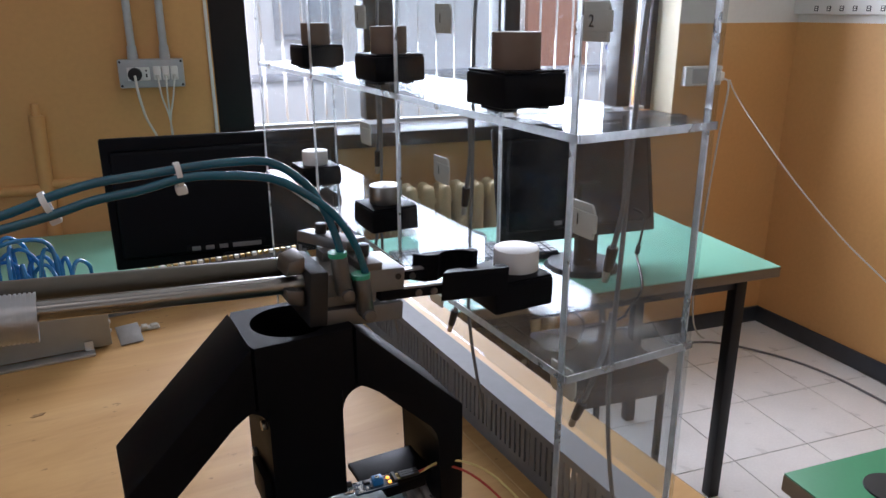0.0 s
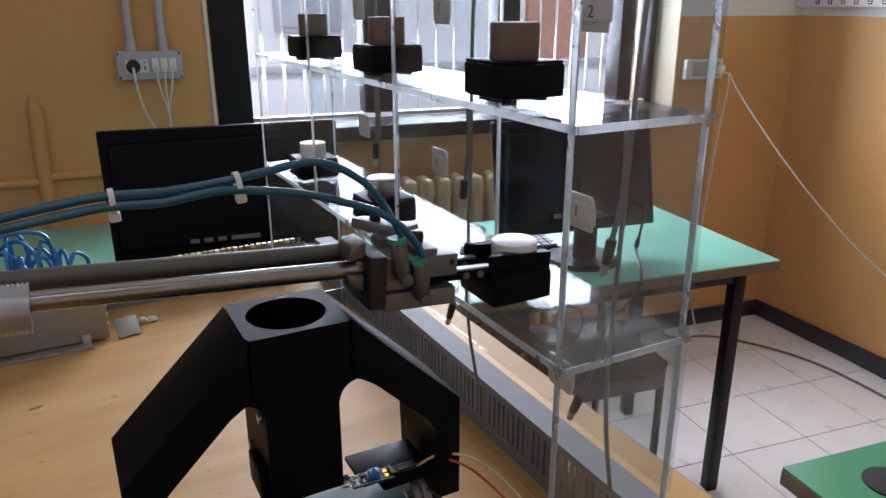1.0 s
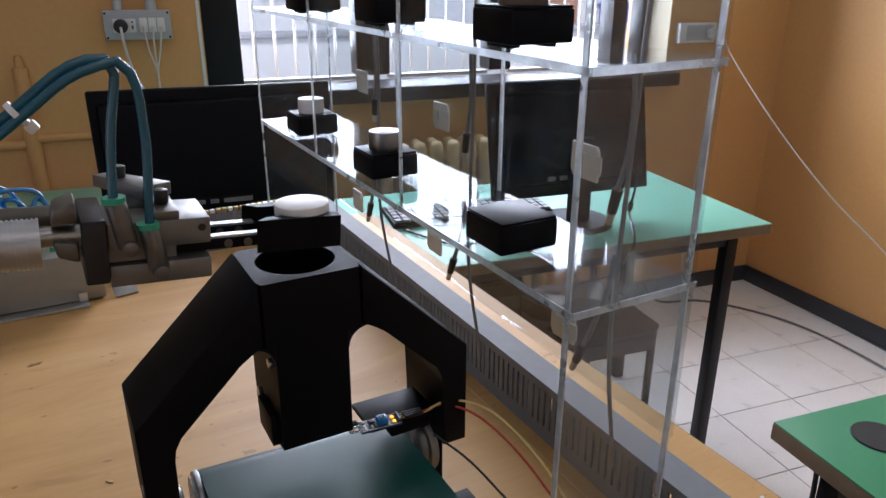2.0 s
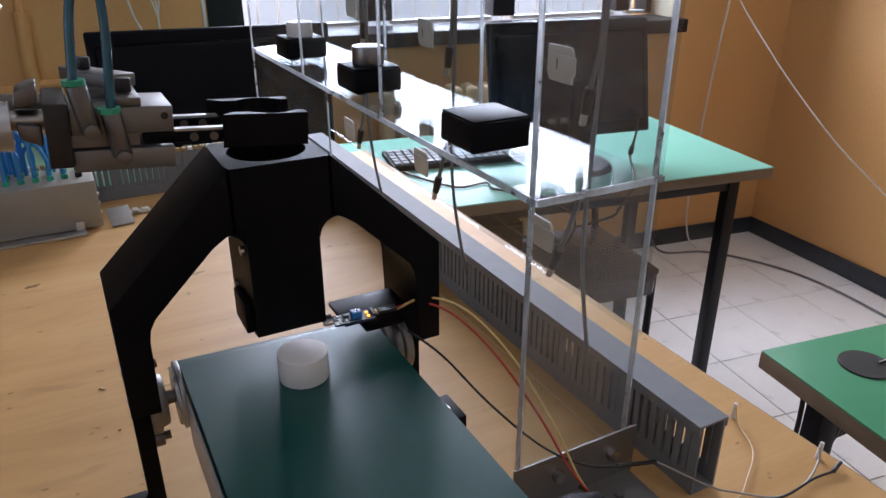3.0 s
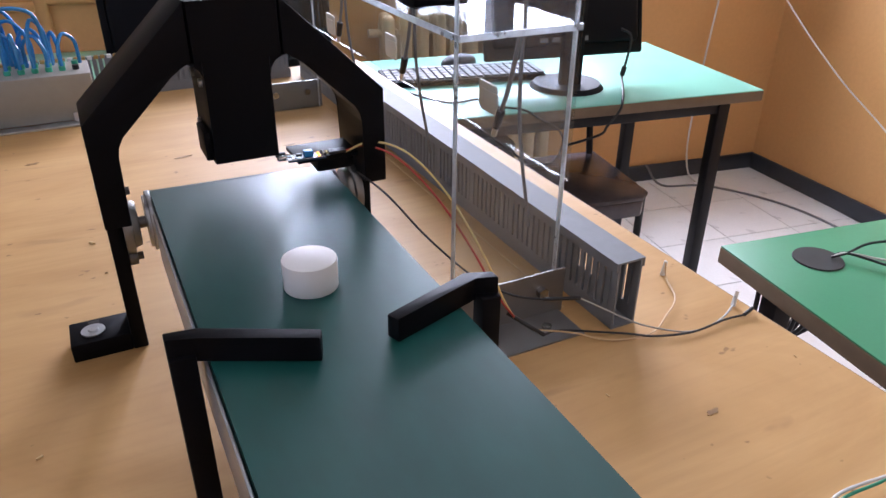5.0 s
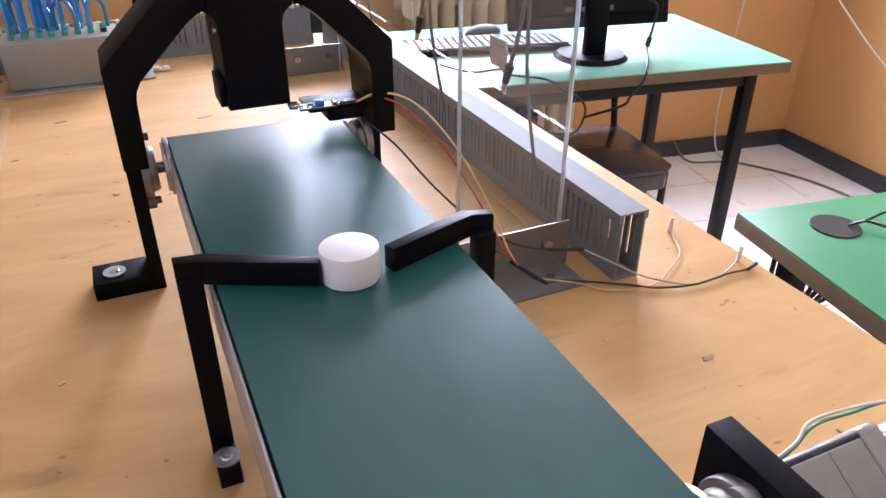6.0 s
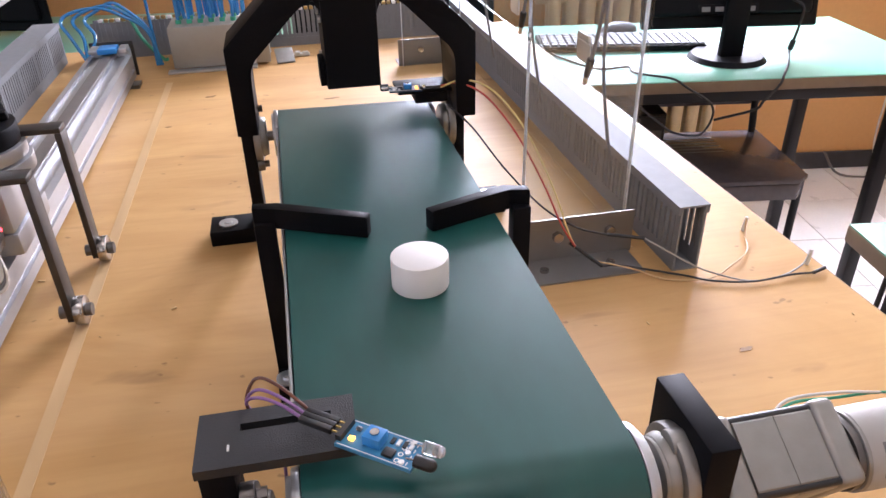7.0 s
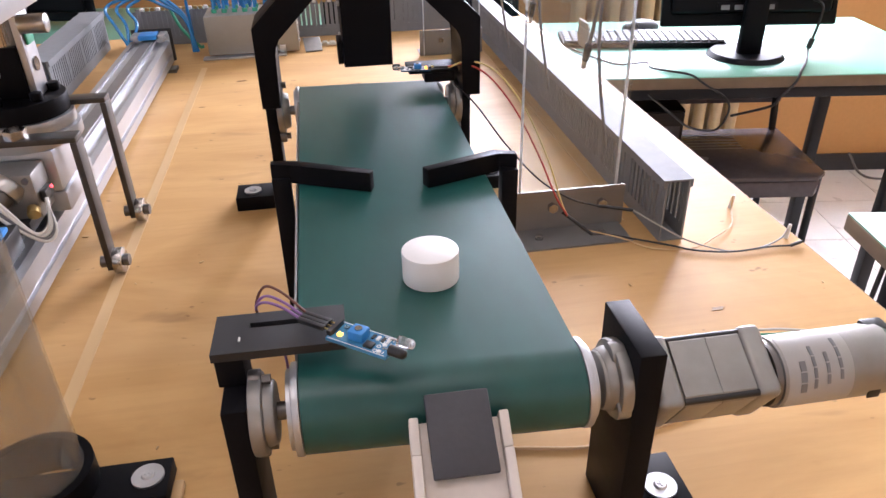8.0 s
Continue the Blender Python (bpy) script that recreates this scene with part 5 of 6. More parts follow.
def build_valve_island():
    v = thing("valve_island", (-0.10, 0.875, B), "beige valve manifold box with blue air hoses plugged in", "valve block")
    x0, x1, y0, y1, zt = -0.190, -0.016, 0.830, 0.920, B + 0.078
    part("housing", bx(nb(), x0, x1, y0, y1, B + 0.004, zt, 0.002), VALVE, v)
    part("flange", bx(nb(), x0 - 0.01, x1 - 0.025, y0 - 0.022, y0, B, B + 0.004, 0.001), ZINC, v)
    part("ear", bx(nb(), x1 - 0.038, x1 - 0.026, y0 - 0.006, y0 - 0.003, B + 0.004, B + 0.018, 0.001), ZINC, v)
    for dz in (0.02, 0.035, 0.05):
        part("screw", cyl(nb(), (x1, y0 + 0.02, B + dz), (x1 + 0.0025, y0 + 0.02, B + dz), 0.003, seg=12), ZINC, v)
    rnd = random.Random(11)
    for k in range(8):
        x = x0 + 0.018 + k * 0.0195
        part("push_fitting", cyl(nb(), (x, 0.862, zt), (x, 0.862, zt + 0.007), 0.0052, seg=16), GREENRING if k < 7 else CABLEB, v)
        part("push_fitting", cyl(nb(), (x, 0.895, zt), (x, 0.895, zt + 0.007), 0.0052, seg=16), GREENRING, v)
    for k in range(14):
        x = x0 + 0.018 + (k % 7) * 0.0195
        hh, dx = rnd.uniform(0.05, 0.095), rnd.uniform(-0.06, 0.045)
        y = 0.862 if k < 7 else 0.895
        pts = [(x, y, zt + 0.007), (x, y, zt + hh * 0.6), (x + dx * 0.4, y + 0.01, zt + hh), (x + dx, y + 0.025, zt + hh * 0.75), (x + dx * 1.1, y + 0.04, zt + 0.01), (x + dx * 1.1, y + 0.05, B + 0.02)]
        part("air_hose", pipe(nb(), pts, 0.0030, 10), BLUEHOSE, v, "glossy blue air hose")
    part("air_hose", pipe(nb(), [(x0 + 0.03, 0.87, zt + 0.007), (x0 + 0.02, 0.87, zt + 0.07), (x0 + 0.06, 0.86, zt + 0.098), (x0 + 0.11, 0.87, zt + 0.088), (x0 + 0.118, 0.88, zt + 0.03), (x0 + 0.118, 0.895, zt + 0.007)], 0.0032, 10), BLUEHOSE, v, "glossy blue air hose")
    # hoses crossing to the axis end
    for k in range(3):
        o = 0.020 * k
        cable("air_hose", [(-0.328 + o * 0.1, 0.80, B + 0.040), (-0.352 + o, 0.835, B + 0.070), (-0.372 + o, 0.87, B + 0.092), (-0.350 + o, 0.88, B + 0.106), (-0.305 + o * 0.5, 0.88, B + 0.110 + o * 0.2), (-0.270 + o * 0.2, 0.87, B + 0.098 + o * 0.3), (-0.230 + o * 0.1, 0.865, B + 0.070), (-0.214 - o * 0.2, 0.86, B + 0.006)], 0.0030, BLUEHOSE, "glossy blue air hose between axis and valve block", "blue air hoses")
    cable("air_hose", [(-0.30, 0.93, B + 0.10), (-0.27, 0.91, B + 0.10), (-0.245, 0.89, B + 0.05), (-0.215, 0.885, B + 0.012), (-0.205, 0.885, B + 0.010)], 0.0032, GREENRING, "pale green air hose by the valve block", "blue air hoses")
    p = solo("zinc_plate", bx(nb(), -0.017, 0.017, 0.0, 0.036, 0.0, 0.003, 0.0008, 2, pose(0.012, 0.828, B, 34, 0, 8)), DISCSTEEL, "small loose zinc plate leaning on a cable base", "plate", at=(0.012, 0.84, B))
    bm = nb()
    bx(bm, 0.022, 0.058, 0.868, 0.882, B, B + 0.005, 0.0022, 3)
    bx(bm, 0.030, 0.040, 0.866, 0.880, B + 0.003, B + 0.009, 0.0022, 3)
    bx(bm, 0.044, 0.056, 0.869, 0.880, B + 0.003, B + 0.008, 0.0022, 3)
    solo("adhesive_base", bm, TAGM, "small cream adhesive cable base on the board", "cable base", at=(0.04, 0.875, B))
    t = thing("terminal_strip", (0.11, 0.965, B + 0.03), "row of grey terminal blocks with yellow tops behind the valve block", "terminal strip")
    for k in range(62):
        x = -0.33 + k * 0.0105
        part("terminal", bx(nb(), x, x + 0.0075, 0.958, 0.966, B + 0.0685, B + 0.0745, 0.0006, 1), BRASS if k % 3 else WHITEPL, t)


def build_wall_fixtures():
    s = thing("socket_box", (-2.595, -0.03, 1.25), "grey wall socket box with black plug and network outlets", "socket box", frame_m=ROOM @ pose(0.058, 0, -0.032))
    part("housing", bx(nb(), -2.69, -2.50, -0.045, -0.001, 1.21, 1.295, 0.004), SOCKET, s)
    part("insert", bx(nb(), -2.665, -2.60, -0.048, -0.045, 1.232, 1.272, 0.002), WHITEPL, s)
    part("plug", cyl(nb(), (-2.642, -0.08, 1.252), (-2.642, -0.048, 1.252), 0.020, seg=24, bev=0.003), CABLEB, s)
    for k in range(3):
        u = -2.59 + 0.025 * k
        part("outlet", bx(nb(), u, u + 0.022, -0.049, -0.045, 1.232, 1.274, 0.002), WHITEPL, s)
        part("jack", bx(nb(), u + 0.006, u + 0.016, -0.058, -0.049, 1.238, 1.250, 0.001), CABLEW, s)
    for dz in (0.012, 0.024, 0.006):
        part("pin_hole", cyl(nb(), (-2.610, -0.0488, 1.238 + dz), (-2.610, -0.0478, 1.238 + dz), 0.003, seg=10), CABLEB, s)
    for u in (-2.683, -2.507):
        for z in (1.217, 1.288):
            part("screw", cyl(nb(), (u, -0.0465, z), (u, -0.045, z), 0.0035, seg=12), CABLEB, s)
    part("cable", pipe(nb(), [(-2.642, -0.08, 1.25), (-2.638, -0.09, 1.20), (-2.625, -0.07, 1.12), (-2.60, -0.04, 1.05), (-2.58, -0.04, 0.95)], 0.004, 8), CABLEW, s)
    for k in range(3):
        part("cable", pipe(nb(), [(-2.579 + 0.025 * k, -0.058, 1.244), (-2.572 + 0.016 * k, -0.062, 1.18), (-2.556, -0.05, 1.10), (-2.554, -0.04, 0.95)], 0.0028, 8), CABLEW, s)
    for u in (-2.645, -2.552):
        c = thing("conduit", (u, -0.02, 1.30), "pale grey plastic conduit on the wall", "conduit", "wall conduits", frame_m=ROOM @ pose(0.058, 0, -0.032))
        part("pipe", cyl(nb(), (u, -0.02, 1.32), (u, -0.02, 2.98), 0.0115, seg=20), SOCKET, c)
        part("gland", cyl(nb(), (u, -0.02, 1.2952), (u, -0.02, 1.335), 0.016, 0.0135, 20), SOCKET, c)
    s = thing("wall_socket", (-0.48, -0.02, 1.17), "white wall socket with a white plug beside the window", "socket box", frame_m=ROOM @ pose(0.022, 0, -0.026))
    part("housing", bx(nb(), -0.575, -0.40, -0.03, -0.001, 1.135, 1.212, 0.004), WHITEPL, s)
    part("face", bx(nb(), -0.545, -0.42, -0.033, -0.03, 1.145, 1.203, 0.002), SOCKET, s)
    part("plug", bx(nb(), -0.45, -0.41, -0.06, -0.033, 1.155, 1.19, 0.005), WHITEPL, s)
    part("cable", pipe(nb(), [(-0.42, -0.06, 1.165), (-0.395, -0.07, 1.13), (-0.40, -0.05, 0.9), (-0.42, -0.04, 0.5), (-0.43, -0.05, 0.15), (-0.38, -0.10, 0.02), (-0.2, -0.25, 0.008)], 0.004, 8), CABLEW, s)
    f = thing("wall_notice", (-0.002, -0.2, 1.45), "white printed notice board strip on the wall", "notice", frame_m=EAST @ pose(0, 0, -0.042))
    part("board", bx(nb(), -0.030, -0.001, -1.2, 0.0, 1.425, 1.75, 0.002), WHITEPL, f)
    for k in range(14):
        v = -0.10 - 0.058 * k
        part("printed_bar", bx(nb(), -0.0312, -0.0302, v - 0.018, v, 1.436, 1.456), INK, f)
        part("printed_gap", bx(nb(), -0.0316, -0.0313, v - 0.014, v - 0.004, 1.4395, 1.4455), WHITEPL, f)
        part("printed_gap", bx(nb(), -0.0316, -0.0313, v - 0.014, v - 0.004, 1.448, 1.4535), WHITEPL, f)


def build_loose_cables():
    Rm = ROOM
    solo("hanging_cable", pipe(nb(), [(-0.385, -0.085, 1.135), (-0.36, -0.11, 1.07), (-0.30, -0.21, 0.925), (-0.22, -0.35, 0.745), (-0.12, -0.51, 0.56), (-0.03, -0.66, 0.42), (0.03, -0.85, 0.27), (0.05, -1.05, 0.14)], 0.0032, 8), CABLEW, "white cable hanging from the wall socket", "cable", frame_m=Rm, at=(-0.22, -0.35, 0.74))
    solo("floor_cable", pipe(nb(), [(-0.62, -0.06, 0.10), (-0.55, -0.10, 0.01), (-0.35, -0.16, 0.006), (-0.16, -0.42, 0.006), (-0.10, -0.75, 0.006), (-0.12, -1.3, 0.006)], 0.005, 8), CABLEG, "grey cable lying along the skirting on the floor", "cable", frame_m=Rm, at=(-0.2, -0.5, 0))
    g = thing("cable_grommet", (-1.545, -1.895, 0.7527), "black round cable grommet in the green desk", "grommet", frame_m=Rm)
    part("ring", cyl(nb(), (-1.545, -1.895, 0.7527), (-1.545, -1.895, 0.7550), 0.038, 0.037, 32), CABLEB, g)
    for k in range(3):
        part("cable", pipe(nb(), [(-1.525, -1.900, 0.756), (-1.505, -1.908, 0.764), (-1.47, -1.915 - 0.025 * k, 0.764 + 0.016 * (k == 0)), (-1.40, -1.93 - 0.05 * k, 0.760 + 0.02 * (k == 0)), (-1.28, -1.95 - 0.07 * k, 0.757)], 0.0022, 8), CABLEW if k == 1 else CABLEB, g)
    for k in range(4):
        solo("desk_cable", pipe(nb(), [(-1.60 + 0.02 * k, -1.85, 0.72), (-1.62 + 0.03 * k, -1.87, 0.62), (-1.60 + 0.02 * k, -1.83, 0.50), (-1.55, -1.80 + 0.02 * k, 0.45), (-1.50 + 0.02 * k, -1.82, 0.55), (-1.45, -1.84, 0.66), (-1.42, -1.84, 0.72)], 0.004, 8), CABLEB, "black cable hanging under the green desk", "cable", "cables under the desk", frame_m=Rm, at=(-1.55, -1.83, 0.5))
    # screen leads on the mint desk
    lead = thing("screen_cable", (-1.30, -0.90, 0.757), "black screen cable with ferrite bead over the desk edge", "cable", frame_m=Rm)
    part("lead", pipe(nb(), [(-1.335, -0.895, 0.895), (-1.320, -0.925, 0.88), (-1.325, -0.925, 0.82), (-1.334, -0.925, 0.775), (-1.365, -0.99, 0.757), (-1.415, -1.075, 0.757), (-1.432, -1.096, 0.738), (-1.466, -1.10, 0.70), (-1.480, -1.09, 0.675), (-1.55, -1.03, 0.63)], 0.0035, 8), CABLEB, lead)
    part("ferrite", cyl(nb(), (-1.329, -0.925, 0.80), (-1.334, -0.925, 0.775), 0.007, seg=14, bev=0.001), CABLEB, lead)
    solo("keyboard_cable", pipe(nb(), [(-1.94, -0.82, 0.757), (-1.90, -0.90, 0.757), (-1.845, -0.975, 0.757), (-1.77, -0.965, 0.757), (-1.77, -1.01, 0.757), (-1.738, -1.041, 0.757), (-1.69, -1.080, 0.757), (-1.657, -1.098, 0.738), (-1.598, -1.10, 0.70), (-1.588, -1.10, 0.66), (-1.615, -1.10, 0.618), (-1.68, -1.10, 0.628), (-1.72, -1.09, 0.655), (-1.78, -1.05, 0.70)], 0.003, 8), CABLEB, "black keyboard lead curled on the mint desk", "cable", frame_m=Rm, at=(-1.75, -1.0, 0.756))
    # sensor leads over the board
    P = [(0.160, 0.121, 1.0745), (0.178, 0.118, 1.077), (0.200, 0.100, 1.068), (0.222, 0.070, 1.040), (0.240, 0.035, 1.000), (0.252, 0.010, 0.965), (0.262, -0.004, 0.947)]
    for k, mm in enumerate((RED, YELLOW)):
        cable("sensor_lead", [(x + 0.011 * k * math.sin(i * 0.52), y - 0.004 * k * math.sin(i * 0.52), z - 0.001 * k + 0.005 * math.sin(i * 1.05) * k) for i, (x, y, z) in enumerate(P)], 0.0010, mm, "thin coloured sensor lead to the bracket", "sensor leads")
    cable("sensor_lead", [(0.165, 0.112, 1.058), (0.185, 0.090, 1.040), (0.210, 0.060, 1.006), (0.240, 0.030, 0.975), (0.270, 0.012, 0.958), (0.300, 0.004, 0.950)], 0.0010, CABLEB, "thin black sensor lead to the bracket", "sensor leads")
    cable("sensor_lead", [(0.285, -0.018, 0.930), (0.310, -0.010, 0.922), (0.362, -0.034, 0.918), (0.385, -0.050, 0.918), (0.421, -0.060, 0.918), (0.462, -0.058, 0.918), (0.485, -0.060, 0.918)], 0.0011, CABLEB, "black lead lying across the board", "sensor leads")
    cable("sensor_lead", [(0.335, 0.000, 0.944), (0.362, -0.034, 0.934), (0.386, -0.040, 0.922), (0.417, -0.058, 0.918), (0.451, -0.058, 0.918), (0.480, -0.048, 0.920), (0.492, -0.040, 0.926)], 0.0009, LEADGREY, "white lead lying across the board", "sensor leads")
    cable("sensor_lead", [(0.280, -0.010, 0.932), (0.318, -0.018, 0.922), (0.345, -0.036, 0.917), (0.385, -0.044, 0.917), (0.415, -0.030, 0.918), (0.447, -0.008, 0.918), (0.465, 0.025, 0.918), (0.470, 0.034, 0.930)], 0.0008, PALELEAD, "thin brown lead lying across the board", "sensor leads")
    for a, b in (((0.262, -0.004, 0.947), (0.285, -0.018, 0.930)), ((0.258, 0.002, 0.949), (0.280, -0.010, 0.932)), ((0.298, 0.005, 0.9505), (0.335, 0.000, 0.944)), ((0.485, -0.060, 0.918), (0.5, -0.056, 0.919))):
        solo("heat_shrink", cyl(nb(), a, b, 0.0018, seg=10), CABLEB, "black heat-shrink joint on a lead", "cable joint", "sensor leads", at=a)
    for p in ((0.470, 0.036, B), (0.492, -0.040, B)):
        solo("eyelet", cyl(nb(), p, (p[0] + 0.002, p[1], p[2] + 0.016), 0.0025, 0.0018, 10), WHITEPL, "small white cable clip on the board edge", "clip", "clips on the board", at=p)
    cable("motor_lead", [(0.10, -0.272, 0.9165), (0.143, -0.281, 0.9165), (0.194, -0.288, 0.9165), (0.26, -0.275, 0.9165), (0.286, -0.269, 0.9165), (0.33, -0.262, 0.9165)], 0.0012, PALELEAD, "pale lead lying on the board under the motor", "sensor leads")
    for k, mm in enumerate((GREENRING, CABLEW)):
        cable("motor_lead", [(0.236, -0.306 + 0.002 * k, 0.998), (0.256, -0.303, 1.003 + 0.003 * k), (0.272, -0.300 + 0.003 * k, 1.010), (0.300, -0.300, 1.008 + 0.004 * k), (0.328, -0.302, 1.008), (0.350, -0.318, 1.016), (0.345, -0.336, 1.026)], 0.0009, mm, "thin motor lead looping behind the gear motor", "sensor leads")
    solo("lead_plug", bx(nb(), 0.222, 0.238, -0.309, -0.302, 0.995, 1.001, 0.001), CABLEB, "small black lead connector behind the gear motor", "connector", at=(0.230, -0.305, 0.998))


# ---- pneumatic arm ----
ARM_Y, ARM_X = 0.147, -0.0675
FULL, DROOP = 0.180, 4.2


def build_arm():
    a = thing("pneumatic_arm", (ARM_X, ARM_Y, 1.245), "pneumatic arm with steel rods and two-finger gripper", "robot arm")
    part("nut", tube(nb(), (ARM_X - 0.022, ARM_Y - 0.010, 1.243), (ARM_X, ARM_Y - 0.010, 1.243), 0.0135, 0.0068, 36), ALU, a, "ribbed aluminium nut")
    for k in range(9):
        x = ARM_X - 0.020 + 0.0024 * k
        part("thread_rib", tube(nb(), (x, ARM_Y - 0.010, 1.243), (x + 0.0012, ARM_Y - 0.010, 1.243), 0.0142, 0.0132, 36), ALU, a)
    part("cylinder_head", bx(nb(), ARM_X - 0.06, ARM_X - 0.022, ARM_Y - 0.034, ARM_Y + 0.036, 1.222, 1.266, 0.002), ALU, a)
    part("cylinder_body", bx(nb(), ARM_X - 0.30, ARM_X - 0.0601, ARM_Y - 0.030, ARM_Y + 0.032, 1.224, 1.264, 0.003), ALU, a, "white anodised cylinder body")
    part("lift_post", cyl(nb(), (CARX, CARY + 0.03, 1.10), (CARX, CARY + 0.03, 1.224), 0.010, seg=24), CHROME, a)
    WM[a] = (WM[a][0], Matrix.Translation((-0.003, 0, 0.008)))
    g = part("gripper", bx(nb(), -0.0475, -0.0350, ARM_Y - 0.027, ARM_Y + 0.024, 1.213, 1.2505, 0.0015), FLANGE, a, "dark machined gripper flange")
    for y, z, r in ((ARM_Y - 0.010, 1.2385, 0.0060), (ARM_Y + 0.022, 1.2400, 0.0072)):
        part("rod", cyl(nb(), (-0.34, y, z), (-0.0475, y, z), r, seg=28), RODM if r < 0.007 else RODDULL, g, "polished steel guide rod")
    for s in (-1, 1):
        bm = nb()
        prism(bm, [(-0.062, 1.243 + s * 0.004), (-0.049, 1.243 + s * 0.006), (-0.049, 1.243 + s * 0.018), (-0.060, 1.243 + s * 0.014)], "y", ARM_Y - 0.022, ARM_Y + 0.002, 0.002)
        part("clamp_ear", bm, DARKMETAL, g)
    bm = nb()
    y0, y1 = ARM_Y - 0.022, ARM_Y + 0.020
    bx(bm, -0.0348, 0.0215, y0, y1, 1.2305, 1.2465, 0.001)
    bx(bm, -0.0348, 0.0215, y0, y1, 1.2085, 1.2215, 0.001)
    bx(bm, -0.0348, 0.002, y0 + 0.004, y1, 1.2225, 1.2305)
    part("body", bm, GREYBODY, g, "grey machined gripper body")
    part("dark_block", bx(nb(), -0.012, 0.004, y0 - 0.001, y1, 1.2466, 1.252, 0.0008), DARKMETAL, g)
    part("cap_screw", cyl(nb(), (-0.003, ARM_Y - 0.005, 1.252), (-0.003, ARM_Y - 0.005, 1.2605), 0.0042, seg=18, bev=0.0008), CABLEB, g)
    part("cap_screw", cyl(nb(), (-0.022, ARM_Y + 0.028, 1.2605), (-0.022, ARM_Y + 0.028, 1.268), 0.0042, seg=18, bev=0.0008), CABLEB, g)
    part("top_plate", prism(nb(), [(-0.036, ARM_Y + 0.040), (-0.024, ARM_Y + 0.044), (0.006, ARM_Y + 0.012), (-0.012, ARM_Y + 0.002)], "z", 1.2525, 1.2605, 0.0008), GREYBODY, g)
    part("top_spacer", bx(nb(), -0.028, -0.006, ARM_Y + 0.006, ARM_Y + 0.020, 1.2466, 1.2525), GREYBODY, g)
    part("dowel_hole", cyl(nb(), (0.0165, y0 - 0.0006, 1.2405), (0.0165, y0 + 0.001, 1.2405), 0.0022, seg=14), CABLEB, g)
    for x, z0, xx in ((-0.0300, 1.261, -0.0245), (-0.0135, 1.245, -0.009)):
        bm = nb()
        cyl(bm, (x, y0 - 0.007, z0), (xx, y0 - 0.007, z0 - 0.026), 0.0056, seg=20, bev=0.001)
        cyl(bm, (xx, y0 - 0.007, z0 - 0.024), (xx, y0 + 0.002, z0 - 0.024), 0.0048, seg=18)
        cyl(bm, (xx, y0 - 0.015, z0 - 0.0255), (xx, y0 - 0.007, z0 - 0.0255), 0.0044, seg=18, bev=0.001)
        part("elbow_fitting", bm, DARKMETAL, g, "nickel elbow air fitting")
        part("release_ring", cyl(nb(), (x - 0.0004, y0 - 0.007, z0), (x - 0.0006, y0 - 0.007, z0 + 0.003), 0.0062, seg=20), GREENRING, g)
    fingers = []
    for s in (-1, 1):
        yc = ARM_Y + s * 0.0115
        bm = bx(nb(), 0.004, 0.058, yc - 0.004, yc + 0.004, 1.2232, 1.2300, 0.0008)
        f = part("finger", bm, BLACK, g, "black printed gripper finger")
        # jaw pad with a hollow that suits the disc
        cxj = 0.0835
        poly = [(0.050, yc + s * 0.007), (0.1045, yc + s * 0.009), (0.1045, yc + s * 0.001)]
        for k in range(9):
            an = radians(55 - 110 * k / 8)
            poly.append((cxj + 0.0185 * math.sin(an), ARM_Y + s * (0.0185 * math.cos(an) - 0.000)))
        poly.append((0.058, yc + s * 0.0))
        part("jaw_pad", prism(nb(), poly, "z", 1.2190, 1.2400), BLACK, f)
        part("pivot_pin", cyl(nb(), (0.033, yc - 0.0052, 1.2265), (0.033, yc + 0.0052, 1.2265), 0.0026, seg=14), DARKMETAL, f)
        part("pivot_pin", cyl(nb(), (0.045, yc - 0.0052, 1.2265), (0.045, yc + 0.0052, 1.2265), 0.0026, seg=14), DARKMETAL, f)
        part("finger_strip", bx(nb(), 0.022, 0.055, yc - 0.003, yc + 0.003, 1.2301, 1.2315), ALU, f, "bright steel strip")
        fingers.append((f, s))
    return a, g, fingers


# hose lines: from the fitting, over the arch, to the left; stretched and drawn-in shapes
H_OUT = [(0.1505, 1.258), (0.144, 1.272), (0.128, 1.295), (0.0985, 1.311), (0.071, 1.309), (0.039, 1.305), (0.0067, 1.303), (-0.0205, 1.304), (-0.045, 1.302), (-0.068, 1.299), (-0.12, 1.29), (-0.18, 1.28), (-0.25, 1.27)]
H_IN = [(-0.0320, 1.267), (-0.0300, 1.285), (-0.0270, 1.3044), (-0.0225, 1.321), (-0.0197, 1.334), (-0.0245, 1.342), (-0.040, 1.338), (-0.053, 1.329), (-0.067, 1.318), (-0.09, 1.303), (-0.14, 1.29), (-0.20, 1.28), (-0.27, 1.27)]
G_OUT = [(0.167, 1.240), (0.160, 1.253), (0.146, 1.268), (0.130, 1.278), (0.112, 1.285), (0.095, 1.291), (0.077, 1.2955), (0.039, 1.301), (0.0067, 1.298), (-0.0205, 1.299), (-0.045, 1.297), (-0.10, 1.29), (-0.16, 1.28), (-0.23, 1.27)]
G_IN = [(-0.0155, 1.250), (-0.0135, 1.270), (-0.0110, 1.294), (-0.0105, 1.312), (-0.0110, 1.328), (-0.0160, 1.3395), (-0.0250, 1.339), (-0.039, 1.334), (-0.052, 1.325), (-0.066, 1.314), (-0.088, 1.30), (-0.13, 1.29), (-0.18, 1.28), (-0.25, 1.27)]
HOSE_STEP, HOSE_N = 0.0085, 38


